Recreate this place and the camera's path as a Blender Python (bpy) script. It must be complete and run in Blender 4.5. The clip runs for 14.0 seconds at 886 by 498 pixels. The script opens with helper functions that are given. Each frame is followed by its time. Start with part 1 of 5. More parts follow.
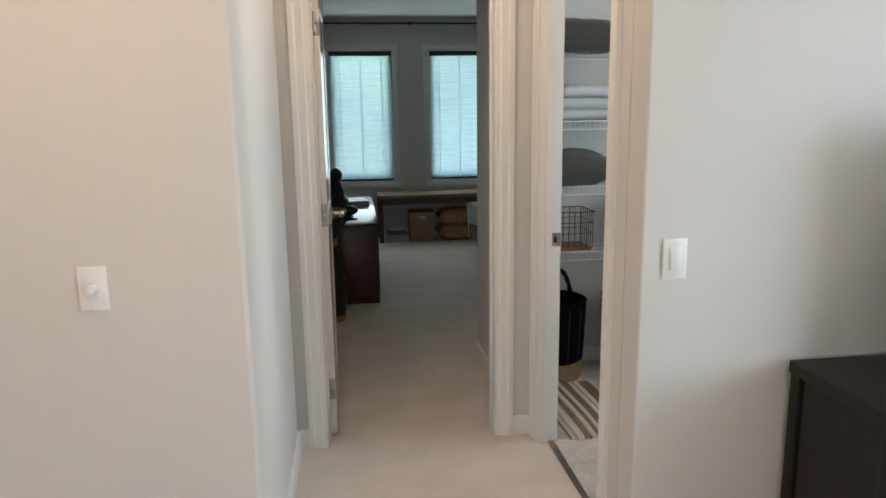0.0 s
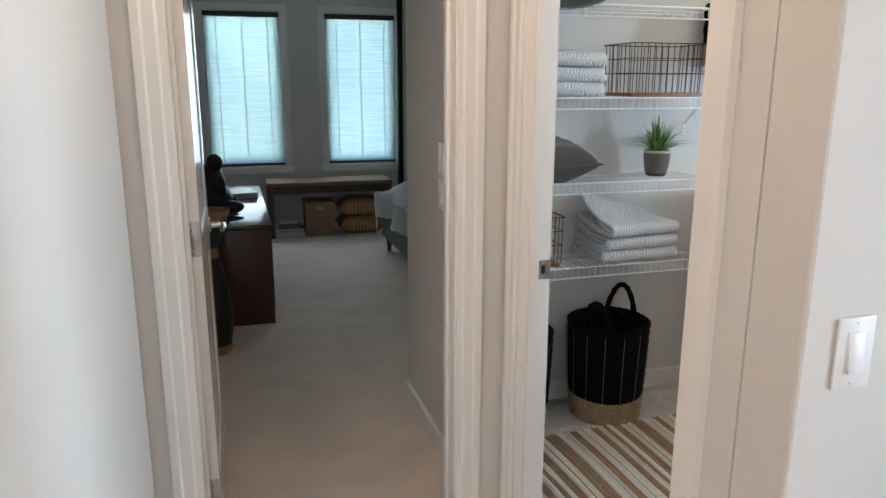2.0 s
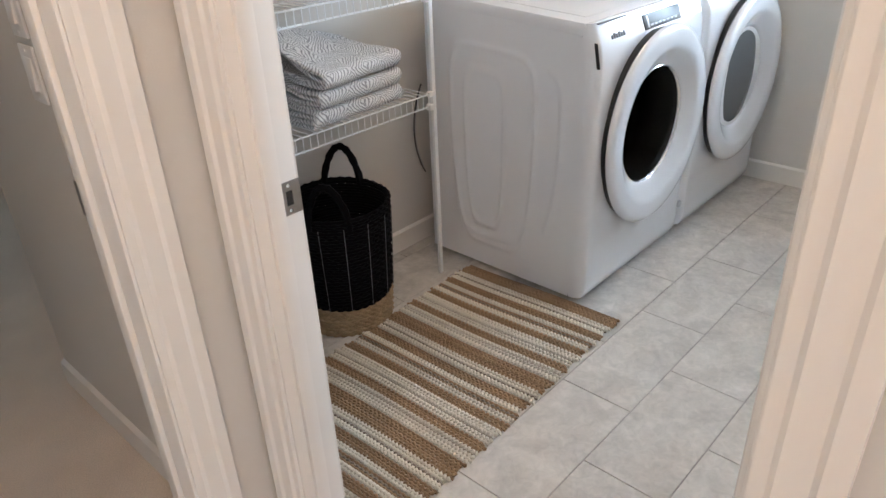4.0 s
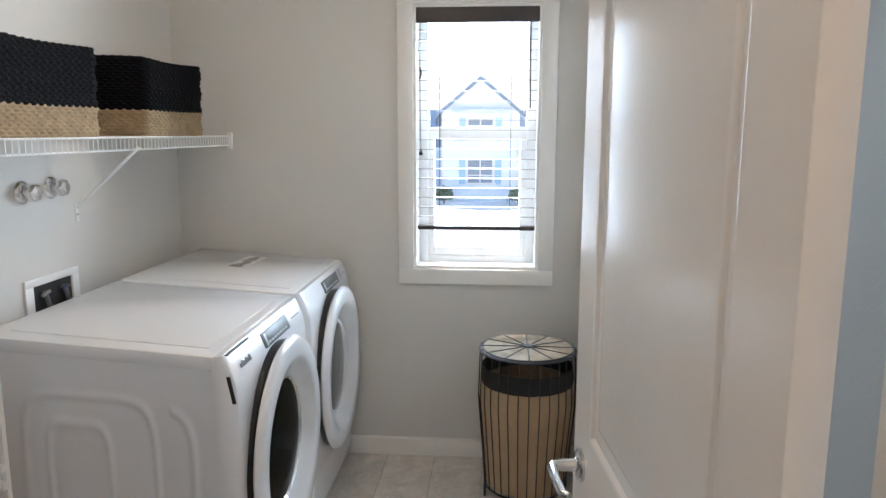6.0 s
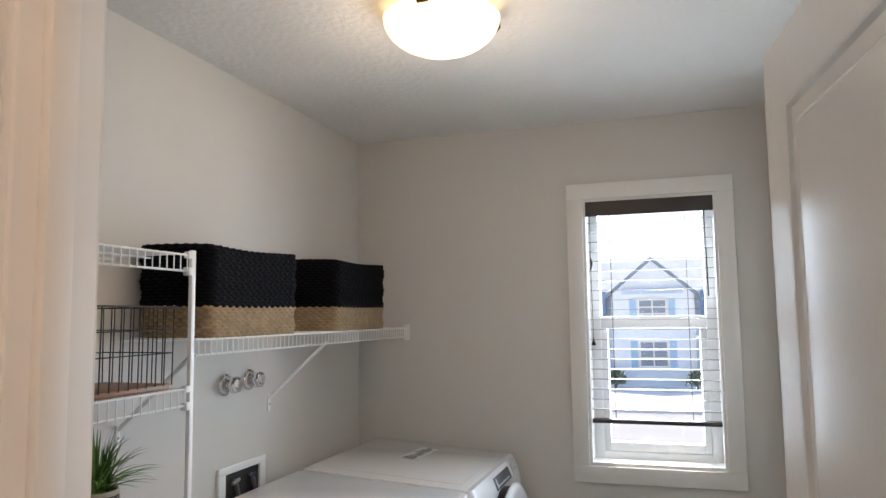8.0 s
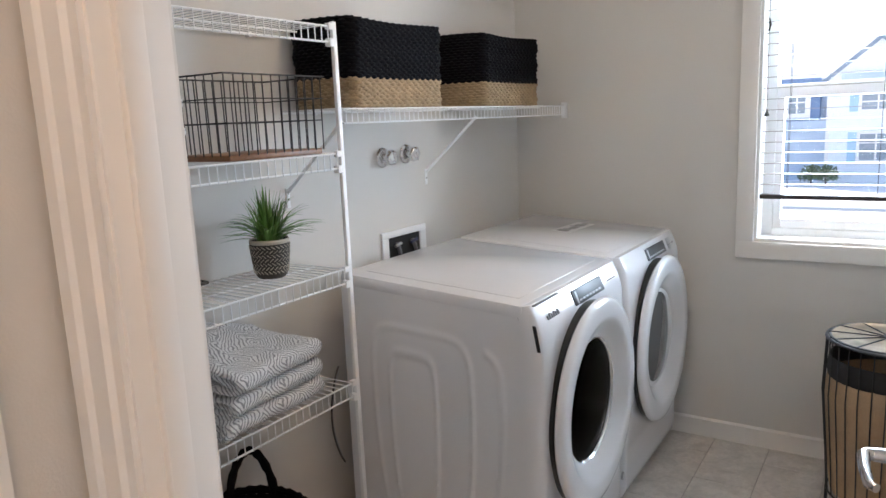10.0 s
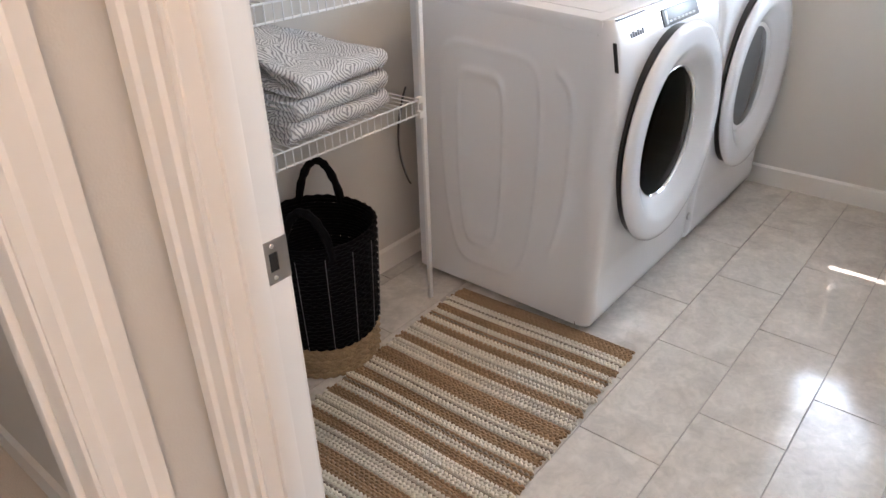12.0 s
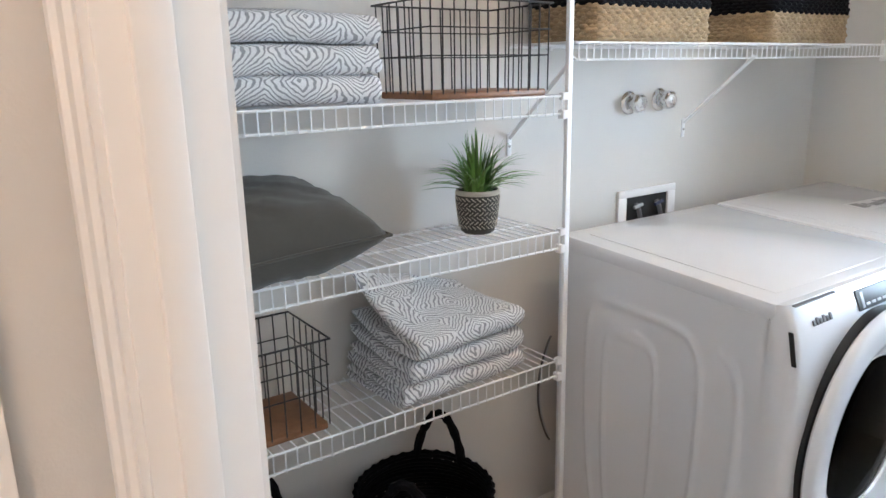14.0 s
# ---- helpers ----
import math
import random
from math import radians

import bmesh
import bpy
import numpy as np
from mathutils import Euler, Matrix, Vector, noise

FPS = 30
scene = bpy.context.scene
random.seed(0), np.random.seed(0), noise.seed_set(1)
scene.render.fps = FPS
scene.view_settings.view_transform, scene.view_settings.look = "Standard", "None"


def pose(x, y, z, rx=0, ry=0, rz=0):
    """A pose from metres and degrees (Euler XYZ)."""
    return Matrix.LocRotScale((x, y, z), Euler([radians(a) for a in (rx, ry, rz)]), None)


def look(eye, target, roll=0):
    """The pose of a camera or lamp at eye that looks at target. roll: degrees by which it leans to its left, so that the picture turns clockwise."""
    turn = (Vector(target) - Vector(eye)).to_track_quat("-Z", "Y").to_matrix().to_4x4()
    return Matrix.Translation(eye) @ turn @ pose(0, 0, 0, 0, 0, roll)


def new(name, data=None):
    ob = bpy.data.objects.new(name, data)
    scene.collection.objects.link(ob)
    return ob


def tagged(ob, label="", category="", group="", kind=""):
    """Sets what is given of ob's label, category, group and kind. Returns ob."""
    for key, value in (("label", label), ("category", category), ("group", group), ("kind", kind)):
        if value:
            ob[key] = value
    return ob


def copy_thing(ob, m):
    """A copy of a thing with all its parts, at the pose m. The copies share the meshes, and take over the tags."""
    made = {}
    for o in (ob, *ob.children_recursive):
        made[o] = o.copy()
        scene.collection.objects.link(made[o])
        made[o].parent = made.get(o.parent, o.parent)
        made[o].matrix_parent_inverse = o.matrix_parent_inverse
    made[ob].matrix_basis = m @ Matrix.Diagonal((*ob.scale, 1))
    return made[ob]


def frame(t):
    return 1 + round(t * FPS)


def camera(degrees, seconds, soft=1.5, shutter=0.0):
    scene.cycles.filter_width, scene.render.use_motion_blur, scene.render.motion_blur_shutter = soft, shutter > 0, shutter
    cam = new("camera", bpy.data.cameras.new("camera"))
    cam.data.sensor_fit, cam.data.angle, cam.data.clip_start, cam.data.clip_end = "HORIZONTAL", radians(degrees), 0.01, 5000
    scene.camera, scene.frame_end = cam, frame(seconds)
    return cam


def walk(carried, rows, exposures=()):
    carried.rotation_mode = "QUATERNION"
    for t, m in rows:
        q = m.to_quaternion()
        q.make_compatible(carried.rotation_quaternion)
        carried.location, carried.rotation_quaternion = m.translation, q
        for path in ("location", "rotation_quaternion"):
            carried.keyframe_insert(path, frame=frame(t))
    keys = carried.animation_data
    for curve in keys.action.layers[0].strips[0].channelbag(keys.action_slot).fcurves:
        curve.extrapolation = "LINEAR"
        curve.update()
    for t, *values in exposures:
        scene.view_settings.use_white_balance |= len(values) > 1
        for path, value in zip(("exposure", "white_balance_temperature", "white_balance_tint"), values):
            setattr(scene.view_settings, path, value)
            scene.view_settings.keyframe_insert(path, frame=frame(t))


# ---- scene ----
cam = camera(64.1, 14.0)
PATH = [
    (0, (0.193, 0.216, 1.476), (0.446, 2.162, 1.089), -0.8),
    (0.5, (0.185, 0.373, 1.47), (0.487, 2.312, 1.084), -1.1),
    (1, (0.218, 0.628, 1.47), (0.512, 2.567, 1.077), -0.4),
    (1.5, (0.2, 0.927, 1.451), (0.592, 2.842, 1.025), 0.4),
    (2, (0.188, 1.24, 1.458), (0.745, 3.107, 1.005), 0.1),
    (2.2, (0.21, 1.352, 1.445), (0.8, 3.207, 0.985), -0.1),
    (4.3, (0.494, 2.265, 1.396), (1.897, 3.32, 0.438), -0.7),
    (4.5, (0.522, 2.309, 1.418), (2.049, 3.271, 0.556), -0.4),
    (5, (0.547, 2.461, 1.465), (2.368, 3.038, 0.871), 1.1),
    (5.5, (0.54, 2.574, 1.515), (2.471, 2.85, 1.073), 0.6),
    (6, (0.566, 2.587, 1.552), (2.533, 2.741, 1.227), 0.1),
    (6.5, (0.565, 2.602, 1.582), (2.554, 2.765, 1.456), -0.4),
    (7, (0.552, 2.606, 1.592), (2.534, 2.840, 1.726), -0.45),
    (7.5, (0.546, 2.603, 1.603), (2.503, 2.953, 1.827), -0.55),
    (8, (0.557, 2.602, 1.590), (2.453, 3.212, 1.778), -0.75),
    (8.2, (0.555, 2.593, 1.584), (2.410, 3.328, 1.723), -0.85),
    (10.3, (0.588, 2.437, 1.458), (2.198, 3.526, 0.988), -2.0),
    (10.5, (0.59, 2.426, 1.437), (2.177, 3.501, 0.867), -2.1),
    (11, (0.596, 2.414, 1.402), (2.119, 3.458, 0.634), -1.9),
    (11.5, (0.603, 2.419, 1.375), (2.05, 3.471, 0.48), -1.7),
    (12, (0.615, 2.458, 1.355), (1.946, 3.584, 0.374), -1.7),
    (12.5, (0.672, 2.565, 1.355), (1.92, 3.761, 0.348), -0.7),
    (13, (0.785, 2.63, 1.405), (2.034, 3.918, 0.52), -0.4),
    (13.5, (0.862, 2.579, 1.457), (2.040, 4.050, 0.796), 0.1),
    (14, (0.886, 2.55, 1.47), (1.995, 4.142, 0.984), -1.2),
]
EXPOSURES = [(0.0, 1.17, 6250, 5), (1.5, 1.31, 6200, 7), (2.2, 1.47, 6050, 8), (4.3, 1.7, 6350, 12), (5.0, 1.5, 6100, 10), (6.0, 1.3, 6450, 11), (6.5, 1.2, 6650, 12), (7.0, 0.88, 6750, 13), (8.2, 0.8, 6750, 13), (10.3, 1.35, 6450, 14), (12.5, 1.77, 6700, 17), (14.0, 1.69, 6250, 12)]
walk(cam, [(t, look(eye, target, roll)) for t, eye, target, roll in PATH], EXPOSURES)

# ---- world, sun, large lights ----
world = bpy.data.worlds.new("sky")
scene.world = world
world.use_nodes = True
_wn = world.node_tree
_bg = _wn.nodes["Background"]
_sky = _wn.nodes.new("ShaderNodeTexSky")
_sky.sky_type = "NISHITA"
_sky.sun_disc = False
_sky.sun_elevation = radians(57)
_sky.sun_rotation = radians(83)
_wn.links.new(_sky.outputs[0], _bg.inputs[0])
_bg.inputs[1].default_value = 0.15

sun = new("sun", bpy.data.lights.new("sun", "SUN"))
sun.data.energy, sun.data.angle, sun.data.color = 4.0, radians(0.5), (1.0, 0.95, 0.88)
sun.matrix_world = look((0, 0, 0), (-1.0, -0.12, -1.6))


def area(name, at, target, w, h, watts, color):
    """An area lamp: daylight in a window's opening, or added fill."""
    lamp = new(name, bpy.data.lights.new(name, "AREA"))
    lamp.data.shape, lamp.data.size, lamp.data.size_y = "RECTANGLE", w, h
    lamp.data.energy, lamp.data.color = watts, color
    lamp.matrix_world = look(at, target)
    return lamp


area("laundry_daylight", (4.05, 2.69, 1.52), (0, 2.69, 0.90), 0.54, 1.16, 33, (0.66, 0.84, 1.0))
area("bedroom_daylight_a", (0.36, 8.50, 1.4), (0.36, 0, 0.9), 0.68, 1.4, 2.3, (0.88, 0.95, 1.0))
area("bedroom_daylight_b", (1.5, 8.50, 1.4), (1.5, 0, 0.9), 0.68, 1.4, 2.3, (0.80, 0.92, 1.0))
# Warm fill added behind the start point; no rear window is known.
area("loft_fill", (-1.0, -3.95, 1.45), (0.4, 2.0, 1.2), 2.2, 1.5, 7, (1.0, 0.90, 0.82))
area("loft_side_daylight", (4.15, -0.05, 1.45), (0.0, 2.3, 1.0), 1.8, 1.4, 29, (0.76, 0.88, 1.0))
loft_bulb = new("loft_bulb", bpy.data.lights.new("loft_bulb", "POINT"))
loft_bulb.data.energy, loft_bulb.data.color, loft_bulb.data.shadow_soft_size = 11.0, (1.0, 0.62, 0.38), 0.14
loft_bulb.location = (-0.50, 0.95, 2.28)
# Unseen lamp added for the warm light on hall floor and jambs.
unseen_hall_bulb = new("unseen_hall_bulb", bpy.data.lights.new("unseen_hall_bulb", "POINT"))
unseen_hall_bulb.data.energy, unseen_hall_bulb.data.color, unseen_hall_bulb.data.shadow_soft_size = 2.9, (1.0, 0.69, 0.47), 0.13
unseen_hall_bulb.location = (0.42, 2.60, 2.28)

# ---- materials ----


def mat(name, color, rough=0.5, metal=0.0, var=0.06, scale=6.0, bump=0.0, bscale=120.0, sheen=0.0, coat=0.0, warm=0.0, grain=0.0, spec=0.5, islands=0.0):
    """A painted or plain surface: two scales of tone, fine relief and uneven gloss."""
    m = bpy.data.materials.new(name)
    m.use_nodes = True
    nt = m.node_tree
    b = nt.nodes["Principled BSDF"]
    b.inputs["Metallic"].default_value = metal
    b.inputs["Specular IOR Level"].default_value = spec
    b.inputs["Coat Weight"].default_value = coat
    b.inputs["Sheen Weight"].default_value = sheen
    co = nt.nodes.new("ShaderNodeTexCoord")
    n1 = nt.nodes.new("ShaderNodeTexNoise")
    n1.inputs["Scale"].default_value = scale
    n1.inputs["Detail"].default_value = 6
    n2 = nt.nodes.new("ShaderNodeTexNoise")
    n2.inputs["Scale"].default_value = bscale
    n2.inputs["Detail"].default_value = 4
    nt.links.new(co.outputs["Object"], n1.inputs["Vector"])
    nt.links.new(co.outputs["Object"], n2.inputs["Vector"])
    r1 = nt.nodes.new("ShaderNodeMapRange")
    r1.inputs[1].default_value, r1.inputs[2].default_value = 0.2, 0.8
    r1.inputs[3].default_value, r1.inputs[4].default_value = 1 - var, 1 + var
    nt.links.new(n1.outputs[0], r1.inputs[0])
    r2 = nt.nodes.new("ShaderNodeMapRange")
    r2.inputs[1].default_value, r2.inputs[2].default_value = 0.3, 0.7
    r2.inputs[3].default_value, r2.inputs[4].default_value = 1 - grain, 1 + grain
    nt.links.new(n2.outputs[0], r2.inputs[0])
    mul = nt.nodes.new("ShaderNodeMath")
    mul.operation = "MULTIPLY"
    nt.links.new(r1.outputs[0], mul.inputs[0])
    nt.links.new(r2.outputs[0], mul.inputs[1])
    last = mul
    if islands:
        geo = nt.nodes.new("ShaderNodeNewGeometry")
        r3 = nt.nodes.new("ShaderNodeMapRange")
        r3.inputs[3].default_value, r3.inputs[4].default_value = 1 - islands, 1 + islands
        nt.links.new(geo.outputs["Random Per Island"], r3.inputs[0])
        m3 = nt.nodes.new("ShaderNodeMath")
        m3.operation = "MULTIPLY"
        nt.links.new(mul.outputs[0], m3.inputs[0])
        nt.links.new(r3.outputs[0], m3.inputs[1])
        last = m3
    mix = nt.nodes.new("ShaderNodeVectorMath")
    mix.operation = "SCALE"
    mix.inputs[0].default_value = color
    nt.links.new(last.outputs[0], mix.inputs["Scale"])
    nt.links.new(mix.outputs[0], b.inputs["Base Color"])
    rr = nt.nodes.new("ShaderNodeMapRange")
    rr.inputs[3].default_value, rr.inputs[4].default_value = max(0.02, rough - 0.08), min(1, rough + 0.08)
    nt.links.new(n1.outputs[0], rr.inputs[0])
    nt.links.new(rr.outputs[0], b.inputs["Roughness"])
    if bump:
        bp = nt.nodes.new("ShaderNodeBump")
        bp.inputs["Strength"].default_value = bump
        bp.inputs["Distance"].default_value = 0.004
        nt.links.new(n2.outputs[0], bp.inputs["Height"])
        nt.links.new(bp.outputs[0], b.inputs["Normal"])
    return m


def glow(name, color, strength):
    m = bpy.data.materials.new(name)
    m.use_nodes = True
    b = m.node_tree.nodes["Principled BSDF"]
    b.inputs["Base Color"].default_value = (*color, 1)
    b.inputs["Emission Color"].default_value = (*color, 1)
    b.inputs["Emission Strength"].default_value = strength
    b.inputs["Roughness"].default_value = 0.35
    return m


def clear(name, tint=(1, 1, 1), rough=0.0, ior=1.45):
    """Thin clear pane: mostly straight through, with a gloss."""
    m = bpy.data.materials.new(name)
    m.use_nodes = True
    nt = m.node_tree
    out = nt.nodes["Material Output"]
    tr = nt.nodes.new("ShaderNodeBsdfTransparent")
    tr.inputs[0].default_value = (*tint, 1)
    gl = nt.nodes.new("ShaderNodeBsdfGlossy")
    gl.inputs["Roughness"].default_value = rough
    fr = nt.nodes.new("ShaderNodeFresnel")
    fr.inputs[0].default_value = ior
    mx = nt.nodes.new("ShaderNodeMixShader")
    nt.links.new(fr.outputs[0], mx.inputs[0])
    nt.links.new(tr.outputs[0], mx.inputs[1])
    nt.links.new(gl.outputs[0], mx.inputs[2])
    nt.links.new(mx.outputs[0], out.inputs[0])
    return m


M_WALL = mat("wall_paint", (0.66, 0.64, 0.61), 0.75, var=0.02, scale=1.5, bump=0.12, bscale=260)
M_CEIL = mat("ceiling_texture", (0.78, 0.77, 0.75), 0.9, var=0.03, scale=3, bump=1.0, bscale=42)
M_TRIM = mat("white_trim_paint", (0.82, 0.80, 0.77), 0.55, spec=0.3, var=0.015, scale=3)
M_DOOR = mat("white_door_paint", (0.78, 0.76, 0.74), 0.18, spec=0.30, var=0.015, scale=2, bump=0.08, bscale=60)
M_CARPET = mat("beige_carpet", (0.78, 0.675, 0.58), 0.97, var=0.15, scale=3.5, bump=1.0, bscale=330, grain=0.22, sheen=0.3, spec=0.1)
M_WHITE = mat("white_enamel", (0.78, 0.79, 0.82), 0.18, var=0.01, scale=3, coat=0.3)
M_PLASTIC = mat("white_plastic", (0.82, 0.82, 0.82), 0.35, var=0.01, scale=8)
M_WIRE = mat("white_coated_wire", (0.85, 0.86, 0.87), 0.32, var=0.02, scale=10)
M_BLACKWIRE = mat("black_wire", (0.02, 0.02, 0.022), 0.5, var=0.1, scale=20)
M_CHROME = mat("chrome", (0.75, 0.75, 0.76), 0.12, metal=1.0, var=0.03, scale=10)
M_SATIN = mat("satin_chrome", (0.62, 0.62, 0.63), 0.18, metal=1.0, var=0.04, scale=12)
M_NICKEL = mat("brushed_nickel", (0.42, 0.40, 0.38), 0.35, metal=1.0, var=0.08, scale=30)
M_GROUT = mat("grey_grout", (0.43, 0.405, 0.375), 0.9, var=0.1, scale=9, bump=0.3, bscale=200)
# Near-black that stands in for the shade inside holes and recesses.
M_DARK = mat("recess_shade_black", (0.02, 0.02, 0.02), 0.8, var=0.1)

# ---- mesh helpers ----


def shade(ob, on=True):
    for p in ob.data.polygons:
        p.use_smooth = on
    return ob


def finish(name, bm, material, smooth=None):
    bmesh.ops.recalc_face_normals(bm, faces=bm.faces)
    me = bpy.data.meshes.new(name)
    bm.to_mesh(me)
    bm.free()
    for m in material if isinstance(material, (list, tuple)) else [material]:
        me.materials.append(m)
    ob = new(name, me)
    if smooth:
        me.polygons.foreach_set("use_smooth", [True] * len(me.polygons))
        me.set_sharp_from_angle(angle=radians(smooth))
    return ob


def part(name, bm, material, parent=None, label="", smooth=40):
    ob = finish(name, bm, material, smooth)
    if parent is not None:
        ob.parent = parent
    return tagged(ob, label) if label else ob


def thing(name, label, category, at=(0, 0, 0), rz=0.0, group="", kind=""):
    ob = new(name)
    ob.empty_display_size = 0.05
    ob.matrix_world = pose(*at, 0, 0, rz)
    return tagged(ob, label, category, group, kind)


def box(bm, x0, x1, y0, y1, z0, z1, bev=0.0, seg=2, m=None):
    r = bmesh.ops.create_cube(bm, size=1.0)
    vs = r["verts"]
    for v in vs:
        v.co = Vector((x0 + (v.co.x + 0.5) * (x1 - x0), y0 + (v.co.y + 0.5) * (y1 - y0), z0 + (v.co.z + 0.5) * (z1 - z0)))
    if bev:
        es = list({e for v in vs for e in v.link_edges})
        out = bmesh.ops.bevel(bm, geom=es, offset=bev, segments=seg, affect="EDGES", profile=0.5)
        vs = [v for v in out["verts"]]
    if m is not None:
        fs = {f for v in vs for f in v.link_faces}
        for v in {v for f in fs for v in f.verts}:
            v.co = m @ v.co
    return bm


def boxes(*dims, bev=0.0):
    bm = bmesh.new()
    for d in dims:
        box(bm, *d, bev=bev)
    return bm


def tube(bm, pts, r, sides=6, closed=False, caps=True):
    """A round bar along a line of points."""
    pts = [Vector(p) for p in pts]
    n = len(pts)
    rings = []
    up = None
    for i, p in enumerate(pts):
        a = pts[i - 1] if (i or closed) else p
        b = pts[(i + 1) % n] if (i < n - 1 or closed) else p
        d = (b - a).normalized()
        if up is None:
            up = Vector((0, 0, 1)) if abs(d.z) < 0.9 else Vector((1, 0, 0))
        s = d.cross(up).normalized()
        up = s.cross(d).normalized()
        rr = r[i] if isinstance(r, (list, tuple)) else r
        rings.append([bm.verts.new(p + rr * (math.cos(2 * math.pi * k / sides) * s + math.sin(2 * math.pi * k / sides) * up)) for k in range(sides)])
    for i in range(n if closed else n - 1):
        a, b = rings[i], rings[(i + 1) % n]
        for k in range(sides):
            bm.faces.new((a[k], a[(k + 1) % sides], b[(k + 1) % sides], b[k]))
    if caps and not closed:
        bm.faces.new(rings[0])
        bm.faces.new(rings[-1][::-1])
    return bm


def lathe(bm, prof, sides=32, at=(0, 0, 0), axis="z", caps=True):
    """A profile of (radius, height) turned round an axis."""
    at = Vector(at)
    rings = []
    for r, h in prof:
        ring = []
        for k in range(sides):
            a = 2 * math.pi * k / sides
            c, s = r * math.cos(a), r * math.sin(a)
            q = {"z": (c, s, h), "y": (c, h, s), "x": (h, c, s)}[axis]
            ring.append(bm.verts.new(at + Vector(q)))
        rings.append(ring)
    for a, b in zip(rings, rings[1:]):
        for k in range(sides):
            bm.faces.new((a[k], a[(k + 1) % sides], b[(k + 1) % sides], b[k]))
    if caps and prof[0][0] > 1e-5:
        bm.faces.new(rings[0])
    if caps and prof[-1][0] > 1e-5:
        bm.faces.new(rings[-1])
    bmesh.ops.remove_doubles(bm, verts=bm.verts, dist=1e-6)
    return bm


def structure(name, bm, material, label, smooth=None, category="wall"):
    return tagged(finish(name, bm, material, smooth), label, category, kind="structure")


# ---- the shell ----
H = 2.47
HT = 2.60
AL, AR = -0.08, 0.98      # the alcove's two side walls
FY = 2.035                 # the loft's wall with the switches
BY = 3.20                  # the wall with the bedroom door
LX = 1.070                 # the laundry's inner wall by its door
WX = 3.80                  # the laundry's window wall
LB = 4.09                  # the laundry's wall behind the machines
LN = 2.10                  # the laundry's wall behind the open door
FARY = 8.54

structure("wall_switch", boxes((AR, 4.2, FY, FY + 0.12, 0, HT), bev=0.006), M_WALL, "warm greige painted wall beside the alcove")
structure("wall_dimmer", boxes((-4.2, AL, FY, BY + 0.0, 0, HT), bev=0.012), M_WALL, "greige painted wall with a rounded corner")
structure("wall_bedroom_door", boxes((-4.2, 0.035, BY, BY + 0.12, 0, HT), (0.83, 0.93, BY, BY + 0.12, 0, HT), (0.035, 0.83, BY, BY + 0.12, 2.06, HT)), M_WALL, "greige wall pierced by the bedroom door")
structure("wall_laundry_door", boxes((AR, LX, FY + 0.12, 2.295, 0, HT), (AR, LX, 3.115, LB, 0, HT), (AR, LX, 2.295, 3.115, 2.06, HT)), M_WALL, "greige wall pierced by the laundry door")
structure("wall_bedroom_passage", boxes((0.93, AR, BY, LB + 0.2, 0, HT), (AR, 4.2, LB + 0.10, LB + 0.2, 0, HT)), M_WALL, "greige wall beside the bedroom entrance")
structure("wall_laundry_back", boxes((AR + 0.0, WX + 0.2, LB, LB + 0.1, 0, HT)), M_WALL, "light greige wall behind the laundry machines")
structure("wall_laundry_near", boxes((LX, WX, FY + 0.12, LN + 0.09, 0, HT)), M_WALL, "light greige wall behind the laundry door")
WY0, WY1, WZ0, WZ1 = 2.405, 2.975, 0.925, 2.11
structure("wall_laundry_window", boxes((WX, WX + 0.2, FY, WY0, 0, HT), (WX, WX + 0.2, WY1, LB, 0, HT), (WX, WX + 0.2, WY0, WY1, 0, WZ0), (WX, WX + 0.2, WY0, WY1, WZ1, HT)), M_WALL, "light greige wall round the laundry window")
# bedroom
BW = [(0.0, 0.715), (1.143, 1.858)]
structure("wall_bedroom_far", boxes((-2.2, BW[0][0], FARY, FARY + 0.2, 0, HT), (BW[0][1], BW[1][0], FARY, FARY + 0.2, 0, HT), (BW[1][1], 4.2, FARY, FARY + 0.2, 0, HT),
          *[(a, b, FARY, FARY + 0.2, 0, 0.655) for a, b in BW], *[(a, b, FARY, FARY + 0.2, 2.135, HT) for a, b in BW]), M_WALL, "greige bedroom wall round two shaded windows")
structure("wall_bedroom_left", boxes((-2.3, -2.2, BY + 0.12, FARY + 0.2, 0, HT)), M_WALL, "greige bedroom wall")
structure("wall_bedroom_right", boxes((4.2, 4.3, LB, FARY + 0.2, 0, HT)), M_WALL, "greige bedroom wall")
structure("wall_loft_left", boxes((-4.3, -4.2, -4.0, BY, 0, HT)), M_WALL, "greige loft wall")
structure("wall_loft_right", boxes((4.2, 4.3, -4.0, -1.0, 0, HT), (4.2, 4.3, 0.9, FY + 0.12, 0, HT), (4.2, 4.3, -1.0, 0.9, 0, 0.7), (4.2, 4.3, -1.0, 0.9, 2.2, HT)), M_WALL, "greige loft wall with a window opening")
# Rear wall closes the loft; its opening is added for the fill lamp.
structure("wall_loft_back", boxes((-4.3, -2.2, -4.1, -4.0, 0, HT), (0.2, 4.3, -4.1, -4.0, 0, HT), (-2.2, 0.2, -4.1, -4.0, 0, 0.7), (-2.2, 0.2, -4.1, -4.0, 2.2, HT)), M_WALL, "unseen greige loft wall with an opening added for fill light")
structure("ceiling_loft", boxes((-4.3, 4.3, -4.1, BY + 0.12, H, H + 0.1)), M_CEIL, "white textured ceiling", category="ceiling")
structure("ceiling_laundry", boxes((AR, WX + 0.2, BY + 0.12, LB + 0.1, H, H + 0.1)), M_CEIL, "white textured ceiling", category="ceiling")
